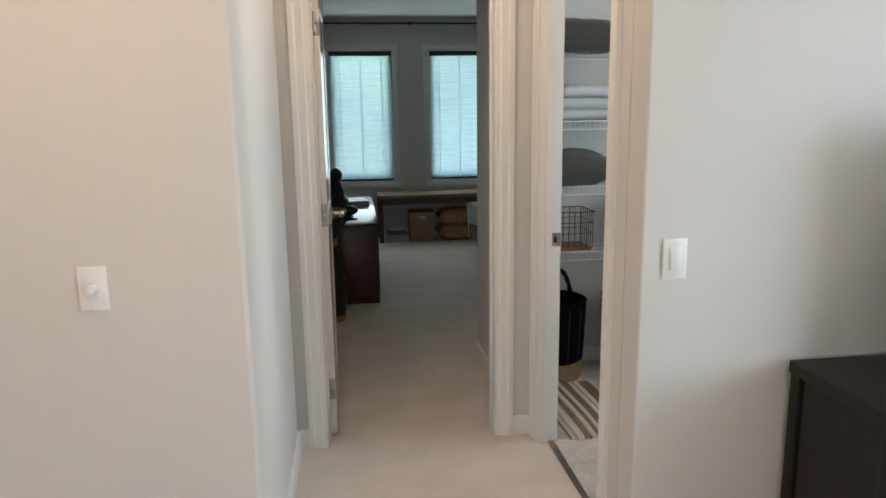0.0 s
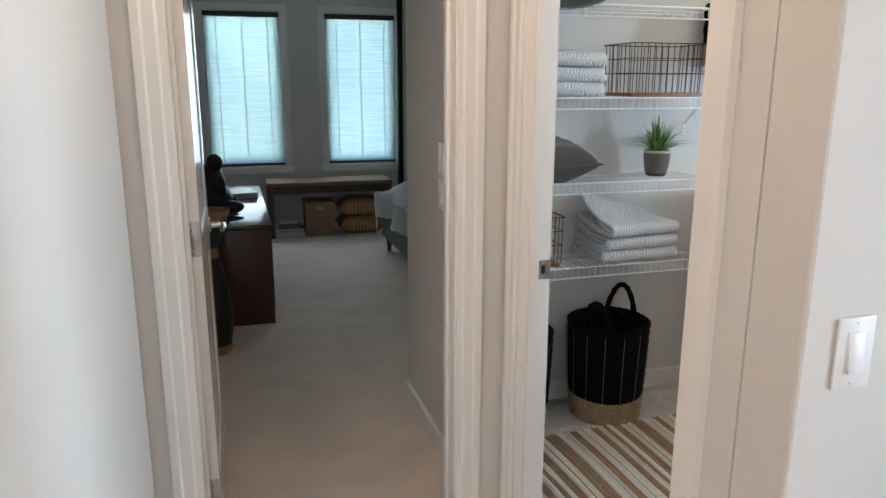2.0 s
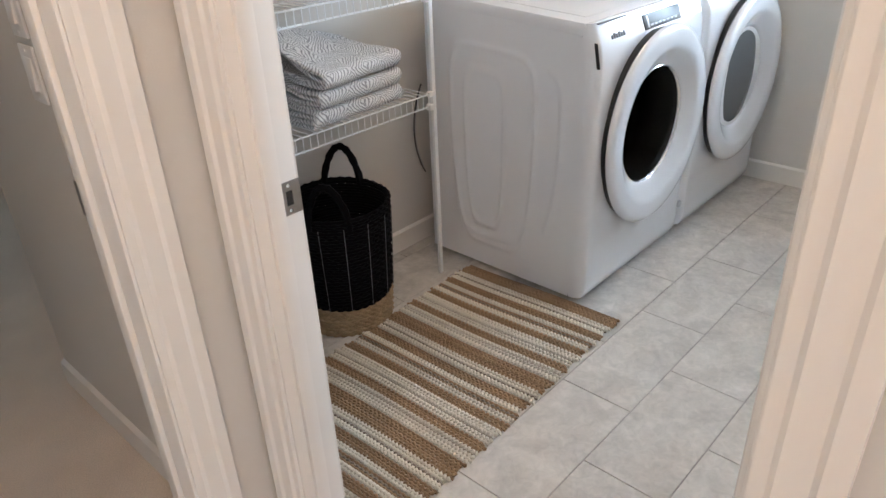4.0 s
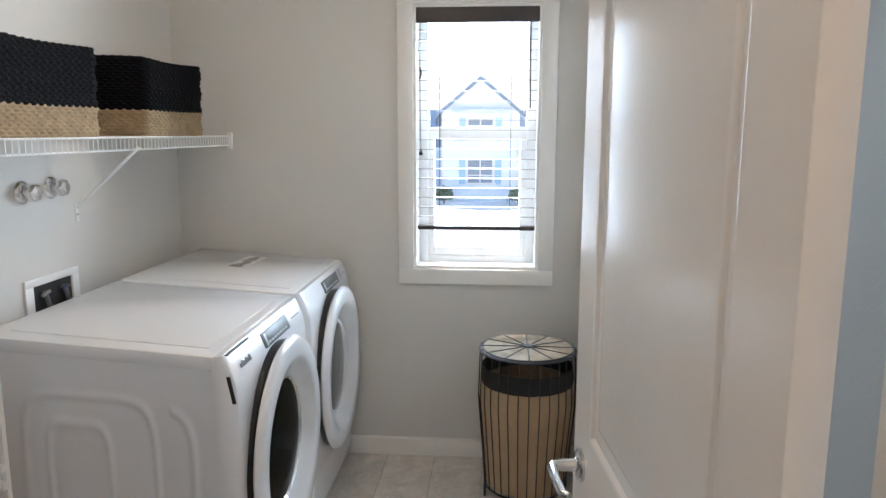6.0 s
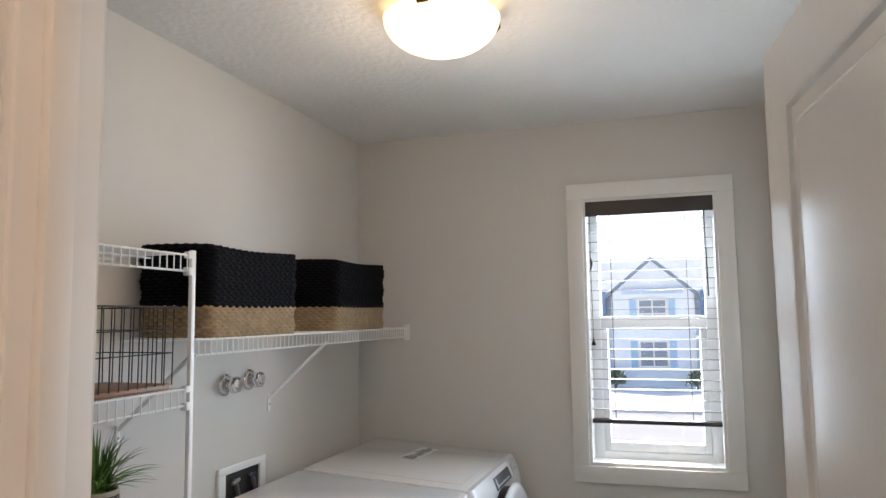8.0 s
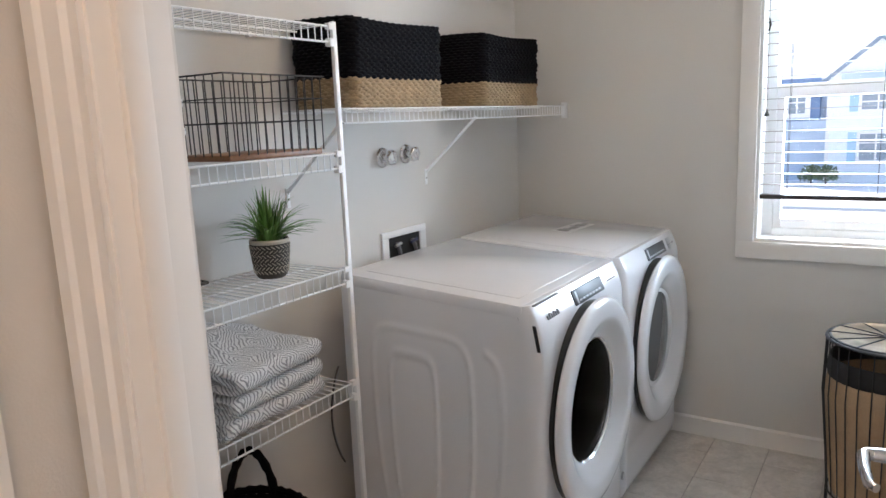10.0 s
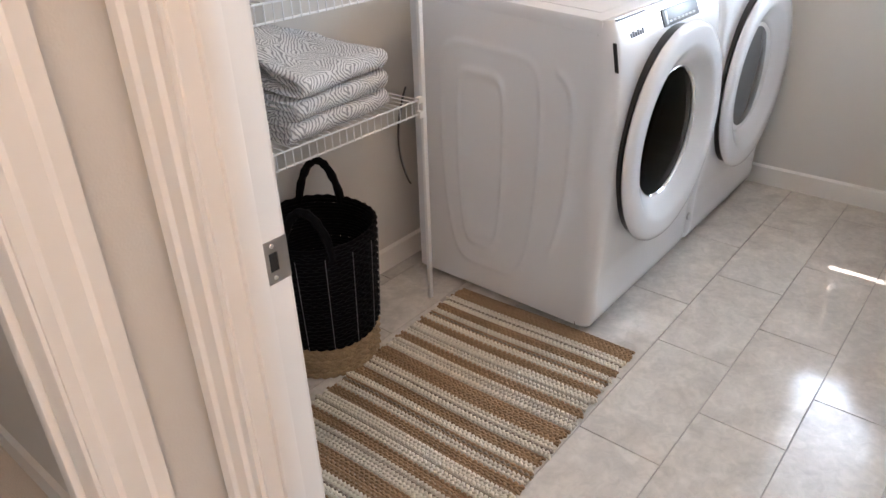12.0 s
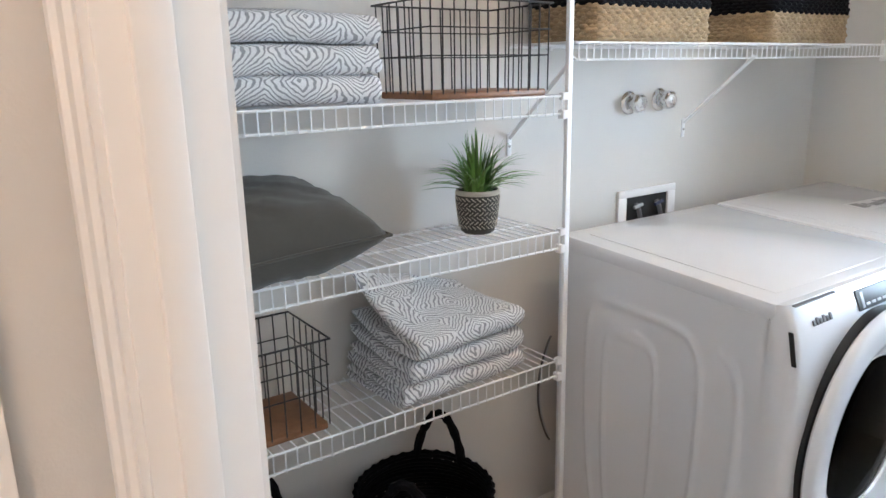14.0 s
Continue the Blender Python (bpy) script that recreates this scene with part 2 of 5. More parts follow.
structure("ceiling_bedroom", boxes((-2.3, 4.3, BY + 0.12, FARY + 0.2, 2.50, 2.60)), M_CEIL, "white textured ceiling", category="ceiling")
structure("floor_carpet", boxes((-4.3, AR + 0.055, -4.1, LB + 0.2, -0.1, 0.0), (-4.3, 4.3, LB + 0.2, FARY + 0.2, -0.1, 0), (AR + 0.055, 4.3, -4.1, FY + 0.1, -0.1, 0)), M_CARPET, "beige cut-pile carpet", category="carpet")
structure("floor_tile_bed", boxes((AR + 0.055, WX + 0.2, FY + 0.1, LB + 0.1, -0.1, -0.004)), M_GROUT, "grey grout under the laundry tiles", category="tile floor")

# ---- trim, doors and windows ----


def casing_bar(bm, length, w=0.077):
    """Door casing along +z from 0; width along +x, proud along -y: stepped profile with beads."""
    prof = [(0, 0), (0, 0.0070), (0.0150, 0.0070), (0.0215, 0.0120), (0.0500, 0.0120), (0.0565, 0.0168), (w, 0.0168), (w, 0)]
    rows = [[bm.verts.new((x, -d, z)) for x, d in prof] for z in (0, length)]
    for k in range(len(prof) - 1):
        bm.faces.new((rows[0][k], rows[0][k + 1], rows[1][k + 1], rows[1][k]))
    bm.faces.new(rows[0])
    bm.faces.new(rows[1][::-1])
    return bm


def door_trim(name, label, origin, rz, width, depth, height=2.035, handed=1):
    """Jambs, stops and casings of a door opening: x along the opening, y into the wall."""
    top = tagged(thing(name, label, "door frame"), kind="structure")
    top.matrix_world = pose(*origin, 0, 0, rz)
    part("jamb", boxes((-0.018, 0, 0, depth, 0, height + 0.018), bev=0.0015), M_TRIM, top)
    part("jamb", boxes((width, width + 0.018, 0, depth, 0, height + 0.018), bev=0.0015), M_TRIM, top)
    part("head_jamb", boxes((0, width, 0, depth, height, height + 0.018)), M_TRIM, top)
    ys = depth - 0.037 - 0.030
    part("door_stop", boxes((0, 0.011, ys, ys + 0.030, 0, height), bev=0.002), M_TRIM, top)
    part("door_stop", boxes((width - 0.011, width, ys, ys + 0.030, 0, height), bev=0.002), M_TRIM, top)
    part("door_stop", boxes((0.011, width - 0.011, ys, ys + 0.030, height - 0.011, height), bev=0.002), M_TRIM, top)
    for side in (0, 1):
        for k in (0, 1):
            c = part("casing", casing_bar(bmesh.new(), height + 0.0045), M_TRIM, top, smooth=8)
            m = pose(width + 0.005, 0, 0) if k else pose(-0.005, 0, 0) @ Matrix.Scale(-1, 4, (1, 0, 0))
            if side:
                m = pose(0, depth, 0) @ Matrix.Scale(-1, 4, (0, 1, 0)) @ m
            c.matrix_local = m
        c = part("head_casing", casing_bar(bmesh.new(), width + 0.172), M_TRIM, top, smooth=8)
        m = pose(-0.086, 0, height + 0.005, 0, 90, 0) @ Matrix.Scale(-1, 4, (1, 0, 0))
        c.matrix_local = pose(0, depth, 0) @ Matrix.Scale(-1, 4, (0, 1, 0)) @ m if side else m
    return top


def panel_door(name, label, w, h, m, knuckle, hinge_at):
    """Two-panel moulded door in its own frame: hinge edge at x = 0, thickness from y = -0.035 to 0."""
    top = tagged(thing(name, label, "door"), kind="structure")
    part("door_core", boxes((0.001, w - 0.001, -0.0245, -0.0105, 0.001, h - 0.001)), M_DOOR, top)
    st, rails = 0.116, [(0, 0.20), (0.86, 1.0), (h - 0.115, h)]
    for y0, y1 in ((-0.035, -0.0235), (-0.0115, 0.0)):
        part("stile", boxes((0, st, y0, y1, 0, h)), M_DOOR, top)
        part("stile", boxes((w - st, w, y0, y1, 0, h)), M_DOOR, top)
        for a, b in rails:
            part("rail", boxes((st, w - st, y0, y1, a, b)), M_DOOR, top)
    part("edge_band", boxes((w - 0.001, w + 0.0005, -0.0345, -0.0005, 0, h)), M_DOOR, top)
    part("edge_band", boxes((-0.0005, 0.001, -0.0345, -0.0005, 0, h)), M_DOOR, top)
    for a, b in ((0.20, 0.86), (1.0, h - 0.115)):
        for sy in (0, 1):
            bm = bmesh.new()
            x0, x1 = st, w - st
            f = [(0, 0.0), (0.005, -0.0012), (0.011, -0.0072), (0.033, -0.0095), (0.039, -0.0055), (0.045, -0.0050)]
            prev = None
            for d, y in f:
                loop = [bm.verts.new(p) for p in ((x0 + d, y, a + d), (x1 - d, y, a + d), (x1 - d, y, b - d), (x0 + d, y, b - d))]
                if prev:
                    for k in range(4):
                        bm.faces.new((prev[k], prev[(k + 1) % 4], loop[(k + 1) % 4], loop[k]))
                prev = loop
            bm.faces.new(prev)
            p = part("panel_moulding", bm, M_DOOR, top, smooth=30)
            p.matrix_local = pose(0, 0, 0) if not sy else pose(0, -0.035, 0) @ Matrix.Scale(-1, 4, (0, 1, 0))
    for sy in (1, -1):
        y = 0.0 if sy > 0 else -0.035
        bm = bmesh.new()
        lathe(bm, [(0.0, 0), (0.031, 0), (0.031, 0.005), (0.027, 0.009), (0.012, 0.011), (0.011, 0.042), (0.0, 0.042)], 24, axis="y")
        ro = part("rose", bm, M_SATIN, top, "satin chrome rose")
        ro.matrix_local = pose(w - 0.065, y, 0.93) @ Matrix.Scale(sy, 4, (0, 1, 0))
        bm = bmesh.new()
        tube(bm, [(0, 0.030, 0), (0, 0.050, 0), (-0.006, 0.056, 0), (-0.05, 0.058, 0), (-0.105, 0.055, 0), (-0.115, 0.046, 0)], [0.010, 0.010, 0.010, 0.009, 0.008, 0.007], 10)
        lv = part("lever_handle", bm, M_SATIN, top, "satin chrome lever handle")
        lv.matrix_local = pose(w - 0.065, y, 0.93) @ Matrix.Scale(sy, 4, (0, 1, 0))
    part("latch_plate", boxes((w, w + 0.0015, -0.03, -0.005, 0.90, 0.96)), M_NICKEL, top)
    for z in hinge_at:
        bm = boxes((-0.0022, -0.0004, -0.0345, -0.003, z - 0.050, z + 0.050), bev=0.0006)
        tube(bm, [(0, knuckle, z - 0.046), (0, knuckle, z + 0.046)], 0.006, 10)
        hg = part("hinge", bm, M_NICKEL, top, "dull nickel butt hinge")
        for yy, zz in ((-0.010, 0.032), (-0.023, 0.0), (-0.010, -0.032)):
            bm = bmesh.new()
            lathe(bm, [(0.0, -0.0036), (0.003, -0.0033), (0.0042, -0.0022)], 12, (0, yy, z + zz), "x")
            part("screw", bm, M_CHROME, hg)
    top.matrix_world = m
    return top


door_trim("door_frame_bedroom", "white painted stepped door casing and jambs", (0.053, BY, 0), 0, 0.757, 0.12)
door_trim("door_frame_laundry", "white painted stepped door casing and jambs", (AR, 3.097, 0), -90, 0.784, LX - AR)
panel_door("door_laundry", "open white two-panel door with a lever handle", 0.765, 2.02, pose(LX + 0.050, 2.355, 0.012, 0, 0, 5.8), -0.039, (0.22, 1.02, 1.82))
panel_door("door_bedroom", "open white two-panel door with a lever handle", 0.755, 2.02, pose(0.056, BY + 0.105, 0.012, 0, 0, 90.2), 0.004, (0.22, 1.02, 1.82))


def strike(m):
    s = thing("strike_plate", "satin nickel strike plate on the jamb", "strike plate")
    bm = bmesh.new()
    for d in ((-0.017, -0.007, 0, 0.0018, -0.029, 0.029), (0.006, 0.022, 0, 0.0018, -0.029, 0.029), (-0.007, 0.006, 0, 0.0018, 0.013, 0.029), (-0.007, 0.006, 0, 0.0018, -0.029, -0.013)):
        box(bm, *d)
    part("plate", bm, M_NICKEL, s)
    # Thin dark plate drawn for the hole's shade; the jamb is not cut.
    part("latch_hole_shade", boxes((-0.007, 0.006, 0.0, 0.0006, -0.013, 0.013)), M_DARK, s)
    for z in (0.022, -0.022):
        bm = bmesh.new()
        lathe(bm, [(0.0035, 0.0018), (0.003, 0.0026), (0, 0.0028)], 10, (-0.001, 0, z), "y")
        part("screw", bm, M_CHROME, s)
    s.matrix_world = m


strike(pose(LX - 0.019, 3.097, 0.925) @ Matrix.Scale(-1, 4, (0, 1, 0)))
strike(pose(0.81, BY + 0.10, 0.95, 0, 0, 90))


def base(name, x0, x1, y0, y1, face):
    """A skirting board with an eased top edge; face: the side that shows."""
    bm = boxes((x0, x1, y0, y1, 0, 0.088))
    for v in bm.verts:
        if v.co.z > 0.05:
            if face == "-y" and abs(v.co.y - min(y0, y1)) < 1e-5:
                v.co.z -= 0.008
            if face == "+y" and abs(v.co.y - max(y0, y1)) < 1e-5:
                v.co.z -= 0.008
            if face == "-x" and abs(v.co.x - min(x0, x1)) < 1e-5:
                v.co.z -= 0.008
            if face == "+x" and abs(v.co.x - max(x0, x1)) < 1e-5:
                v.co.z -= 0.008
    return tagged(finish(name, bm, M_TRIM), "white painted baseboard", "baseboard", kind="structure")


T = 0.013
base("baseboard_a", LX, WX, LB - T, LB, "-y")
base("baseboard_b", WX - T, WX, LN + 0.09, LB - T, "-x")
base("baseboard_c", LX, WX - T, LN + 0.09, LN + 0.09 + T, "+y")
base("baseboard_d", LX, LX + T, 3.180, LB - T, "+x")
base("baseboard_e", AL, AL + T, FY, BY, "+x")
base("baseboard_f", AL + T, -0.030, BY - T, BY, "-y")
base("baseboard_g", 0.893, AR, BY - T, BY, "-y")
base("baseboard_h", AR - T, AR, FY, 2.230, "-x")
base("baseboard_i", AR, 4.2, FY - T, FY, "-y")
base("baseboard_j", -4.2, AL, FY - T, FY, "-y")
base("baseboard_k", 0.93 - T, 0.93, 3.40, 4.29, "-x")
base("baseboard_l", 0.93, 4.2, 4.29, 4.29 + T, "+y")
base("baseboard_m", -2.2, 4.2, FARY - T, FARY, "-y")
structure("threshold", boxes((AR + 0.050, AR + 0.075, 2.315, 3.095, 0, 0.006), bev=0.002), M_NICKEL, "thin metal carpet-to-tile threshold strip", category="threshold")


def picture_frame_casing(name, label, a0, a1, z0, z1, w, depth, place):
    """Flat window casing with mitred look, in a frame where x runs along the wall and -y is proud."""
    top = tagged(thing(name, label, "window"), kind="structure")
    for n, d in (("side_casing", (a0 - w, a0, -depth, 0, z0, z1)), ("side_casing", (a1, a1 + w, -depth, 0, z0, z1)), ("head_casing", (a0 - w, a1 + w, -depth, 0, z1, z1 + w)), ("apron_casing", (a0 - w, a1 + w, -depth, 0, z0 - w, z0))):
        part(n, boxes(d, bev=0.002), M_TRIM, top)
    top.matrix_world = place
    return top


M_PVC = mat("white_vinyl", (0.86, 0.87, 0.88), 0.3, var=0.01)
M_GLASS = clear("window_glass")
M_SLAT = mat("slat_brown", (0.34, 0.31, 0.29), 0.5, var=0.1)
M_BLINDWOOD = mat("espresso_faux_wood", (0.045, 0.034, 0.032), 0.45, var=0.12, scale=14)
M_CORD = mat("black_cord", (0.02, 0.02, 0.02), 0.7)

# laundry window; local x runs towards -y of the world
WP = pose(WX, WY1, 0, 0, 0, -90)
WW = WY1 - WY0
win = picture_frame_casing("window_laundry", "white single-hung window with flat white casing", 0, WW, WZ0, WZ1, 0.070, 0.017, WP)
for n, d in (("jamb_liner", (0, 0.012, 0, 0.11, WZ0, WZ1)), ("jamb_liner", (WW - 0.012, WW, 0, 0.11, WZ0, WZ1)), ("head_liner", (0.012, WW - 0.012, 0, 0.11, WZ1 - 0.012, WZ1)), ("window_sill", (0.012, WW - 0.012, -0.001, 0.11, WZ0, WZ0 + 0.014))):
    part(n, boxes(d), M_TRIM, win)
zm = 1.555
for n, d in (("window_frame", (0.012, 0.055, 0.11, 0.19, WZ0, WZ1)), ("window_frame", (WW - 0.055, WW - 0.012, 0.11, 0.19, WZ0, WZ1)), ("window_frame", (0.055, WW - 0.055, 0.11, 0.19, WZ1 - 0.045, WZ1)), ("window_frame", (0.055, WW - 0.055, 0.11, 0.19, WZ0, WZ0 + 0.045)),
             ("meeting_rail", (0.055, WW - 0.055, 0.115, 0.165, zm - 0.032, zm + 0.022)),
             ("lower_sash_stile", (0.055, 0.085, 0.118, 0.15, WZ0 + 0.045, zm - 0.032)), ("lower_sash_stile", (WW - 0.085, WW - 0.055, 0.118, 0.15, WZ0 + 0.045, zm - 0.032)), ("lower_sash_rail", (0.085, WW - 0.085, 0.118, 0.15, WZ0 + 0.045, WZ0 + 0.085))):
    part(n, boxes(d, bev=0.003), M_PVC, win)
for d in ((0.085, WW - 0.085, 0.132, 0.136, WZ0 + 0.085, zm - 0.032), (0.055, WW - 0.055, 0.160, 0.164, zm + 0.022, WZ1 - 0.045)):
    g = part("pane", boxes(d), M_GLASS, win)
    g.visible_shadow = False

blind = thing("venetian_blind", "half-lowered espresso faux-wood blind in the laundry window", "blind")
part("valance", boxes((0.004, WW - 0.004, 0.006, 0.016, WZ1 - 0.078, WZ1 - 0.004), bev=0.002), M_BLINDWOOD, blind)
part("head_rail", boxes((0.014, WW - 0.014, 0.017, 0.07, WZ1 - 0.05, WZ1 - 0.014)), M_BLINDWOOD, blind)
part("bottom_rail", boxes((0.014, WW - 0.014, 0.022, 0.072, 1.105, 1.123), bev=0.003), M_BLINDWOOD, blind)
_x = [0.014, 0.110, 0.120, WW - 0.135, WW - 0.125, WW - 0.014]
_bm = boxes(*[(_x[k], _x[k + 1], 0.030, 0.064, -0.0011, 0.0011) for k in (0, 2, 4)], *[(_x[k], _x[k + 1], a, b, -0.0008, 0.0008) for k in (1, 3) for a, b in ((0.030, 0.042), (0.052, 0.064))])
_me = None
z = 1.165
while z < WZ1 - 0.08:
    if _me is None:
        s = part("slat", _bm, M_SLAT, blind)
        _me = s.data
    else:
        s = new("slat", _me)
        s.parent = blind
    s.matrix_local = pose(0, 0.0465, z, 0.6, 0, 0) @ Matrix.Translation((0, -0.0465, 0))
    z += 0.0442
for x in (0.115, WW - 0.13):
    for y in (0.0285, 0.0655):
        bm = bmesh.new()
        tube(bm, [(x, y, WZ1 - 0.05), (x, y, 1.105)], 0.0009, 5)
        part("ladder_cord", bm, M_CORD, blind)
bm = bmesh.new()
tube(bm, [(0.03, 0.018, WZ1 - 0.06), (0.028, 0.014, 1.82), (0.031, 0.016, 1.48)], 0.0012, 5)
part("pull_cord", bm, M_CORD, blind)
bm = bmesh.new()
lathe(bm, [(0.002, 0.03), (0.004, 0.02), (0.010, 0.004), (0.009, 0.0), (0, -0.002)], 12, (0.031, 0.016, 1.45))
part("cord_tassel", bm, M_CORD, blind)
bm = bmesh.new()
tube(bm, [(0.028, 0.014, 1.84), (0.034, 0.013, 1.815), (0.027, 0.015, 1.79)], 0.004, 6)
part("cord_knot", bm, M_CORD, blind)
bm = bmesh.new()
tube(bm, [(WW - 0.05, 0.016, WZ1 - 0.06), (WW - 0.046, 0.014, 1.66)], 0.0032, 6)
part("tilt_wand", bm, M_CORD, blind)
blind.matrix_world = WP

# bedroom windows


def shade_material():
    """Woven shade: thin reeds that let daylight through, closer and looser by turns."""
    m = bpy.data.materials.new("woven_shade")
    m.use_nodes = True
    nt = m.node_tree
    out = nt.nodes["Material Output"]
    co = nt.nodes.new("ShaderNodeTexCoord")
    mp = nt.nodes.new("ShaderNodeMapping")
    mp.inputs["Scale"].default_value = (3, 3, 150)
    nz = nt.nodes.new("ShaderNodeTexNoise")
    nz.inputs["Scale"].default_value = 1.0
    nz.inputs["Detail"].default_value = 3
    nt.links.new(co.outputs["Object"], mp.inputs[0])
    nt.links.new(mp.outputs[0], nz.inputs[0])
    r = nt.nodes.new("ShaderNodeMapRange")
    r.inputs[1].default_value, r.inputs[2].default_value = 0.35, 0.65
    r.inputs[3].default_value, r.inputs[4].default_value = 0.22, 0.50
    nt.links.new(nz.outputs[0], r.inputs[0])
    d = nt.nodes.new("ShaderNodeBsdfTranslucent")
    d.inputs[0].default_value = (0.88, 0.97, 0.93, 1)
    t = nt.nodes.new("ShaderNodeBsdfTransparent")
    t.inputs[0].default_value = (0.80, 0.98, 0.93, 1)
    mx = nt.nodes.new("ShaderNodeMixShader")
    nt.links.new(r.outputs[0], mx.inputs[0])
    nt.links.new(t.outputs[0], mx.inputs[2])
    nt.links.new(d.outputs[0], mx.inputs[1])
    nt.links.new(mx.outputs[0], out.inputs[0])
    return m


M_SHADE = shade_material()
for k, (a, b) in enumerate(BW):
    w = picture_frame_casing("window_bedroom_%d" % (k + 1), "white bedroom window behind a woven shade", 0, b - a, 0.655, 2.135, 0.068, 0.017, pose(a, FARY, 0))
    W = b - a
    for n, d in (("window_frame", (0, 0.05, 0.09, 0.16, 0.655, 2.135)), ("window_frame", (W - 0.05, W, 0.09, 0.16, 0.655, 2.135)), ("window_frame", (0.05, W - 0.05, 0.09, 0.16, 2.085, 2.135)), ("window_frame", (0.05, W - 0.05, 0.09, 0.16, 0.655, 0.705))):
        part(n, boxes(d, bev=0.003), M_PVC, w)
    g = part("pane", boxes((0.05, W - 0.05, 0.12, 0.124, 0.705, 2.085)), M_GLASS, w)
    g.visible_shadow = False
    sh = thing("woven_shade", "lowered pale woven-wood shade with a dark headrail", "window shade", (a, FARY, 0), group="bedroom shades")
    part("headrail", boxes((0.008, W - 0.008, 0.004, 0.05, 2.085, 2.13), bev=0.003), M_BLINDWOOD, sh)
    part("shade_cloth", boxes((0.01, W - 0.01, 0.030, 0.0312, 0.685, 2.09)), M_SHADE, sh)
    part("bottom_bar", boxes((0.01, W - 0.01, 0.022, 0.040, 0.668, 0.688), bev=0.003), M_BLINDWOOD, sh)
    for x in (0.12, W / 2, W - 0.12):
        part("tape", boxes((x - 0.003, x + 0.003, 0.0275, 0.029, 0.688, 2.085)), M_WIRE, sh)


def switch_plate(name, label, m, kind):
    s = thing(name, label, "light switch")
    bm = boxes((-0.035, 0.035, -0.006, 0, -0.0575, 0.0575), bev=0.0022)
    part("wall_plate", bm, M_PLASTIC, s)
    if kind == "rocker":
        part("bezel", boxes((-0.0175, 0.0175, -0.0075, -0.005, -0.034, 0.034), bev=0.001), M_PLASTIC, s)
        bm = boxes((-0.015, 0.015, -0.0105, -0.006, -0.0305, 0.0305), bev=0.001)
        for v in bm.verts:
            if v.co.y < -0.009:
                v.co.y += 0.003 * (v.co.z / 0.03)
        part("rocker", bm, M_PLASTIC, s)
    else:
        bm = bmesh.new()
        lathe(bm, [(0.0, -0.026), (0.011, -0.026), (0.0135, -0.024), (0.0145, -0.008), (0.0145, -0.006)], 28, axis="y")
        part("dimmer_knob", bm, M_PLASTIC, s)
    for z in (0.048, -0.048):
        bm = bmesh.new()
        lathe(bm, [(0.0032, -0.006), (0.0028, -0.0072), (0, -0.0075)], 10, (0, 0, z), "y")
        part("screw", bm, M_PLASTIC, s)
    s.matrix_world = m


switch_plate("light_switch", "white rocker light switch on the greige wall", pose(1.075, FY, 1.062), "rocker")
switch_plate("dimmer_switch", "white rotary dimmer switch on the greige wall", pose(-0.453, FY, 1.049), "knob")
switch_plate("light_switch", "white rocker light switch by the bedroom door", pose(0.93, 3.735, 1.06, 0, 0, -90), "rocker")
switch_plate("light_switch", "white thermostat-like plate by the bedroom door", pose(0.93, 3.735, 1.19, 0, 0, -90), "rocker")

# ---- laundry: machines ----
M_GASKET = mat("black_rubber", (0.012, 0.012, 0.013), 0.35, var=0.1)
M_SMOKE = clear("smoked_glass", (0.20, 0.21, 0.23), 0.02, 1.09)
M_BOWL = clear("clear_bowl", (0.90, 0.92, 0.94), 0.02, 1.12)
M_GREYGLASS = mat("grey_glass", (0.10, 0.105, 0.11), 0.10, spec=0.3, var=0.02)
M_DISPLAY = mat("display_glass", (0.045, 0.05, 0.055), 0.42, var=0.05)
M_INK = mat("grey_print", (0.12, 0.12, 0.13), 0.5, var=0.02)
M_KEY = mat("grey_keys", (0.45, 0.47, 0.50), 0.35, var=0.05)


def shaped_front(bm, w, x0, h, yb, mode):
    """The front shell: flat sides, a swollen middle round the door and a leaning control strip."""
    nz = 60
    us = [0.04 * (1 - math.cos(math.pi / 2 * k / 8)) for k in range(8)]
    us = us + [0.04 + 0.92 * k / 28 for k in range(29)] + [1 - u for u in us[::-1]]
    nx = len(us) - 1
    grid = []
    for j in range(nz + 1):
        z = 0.022 + (h - 0.022) * j / nz
        row = []
        for i in range(nx + 1):
            u = us[i]
            x = x0 + w * u
            edge = min(u, 1 - u) * w
            y = yb - 0.045 * math.sqrt(max(0.0, 1 - (1 - min(1, edge / 0.027)) ** 2))
            dz = (z - 0.57) / 0.36
            bulge = max(0.0, 1 - dz * dz)
            y -= 0.018 * bulge * min(1, edge / 0.05) ** 0.5
            if z > 0.86:
                y += 0.030 * ((z - 0.86) / (h - 0.86)) ** 2
            if z < 0.07:
                y += 0.015 * ((0.07 - z) / 0.048) ** 2
            row.append(bm.verts.new((x, y, z)))
        grid.append(row)
    for j in range(nz):
        for i in range(nx):
            q = (grid[j][i], grid[j][i + 1], grid[j + 1][i + 1], grid[j + 1][i])
            mid = (q[0].co + q[2].co) / 2
            if mode == "wash" and math.hypot(mid.x - x0 - w / 2, mid.z - 0.575) < 0.245:
                continue
            bm.faces.new(q)
    # back rim so that the shell has depth
    rim = [grid[0][i] for i in range(nx + 1)] + [grid[j][nx] for j in range(1, nz + 1)] + [grid[nz][i] for i in range(nx - 1, -1, -1)] + [grid[j][0] for j in range(nz - 1, 0, -1)]
    back = [bm.verts.new((v.co.x, yb + 0.013, v.co.z)) for v in rim]
    n = len(rim)
    for k in range(n):
        bm.faces.new((rim[k], rim[(k + 1) % n], back[(k + 1) % n], back[k]))
    return bm


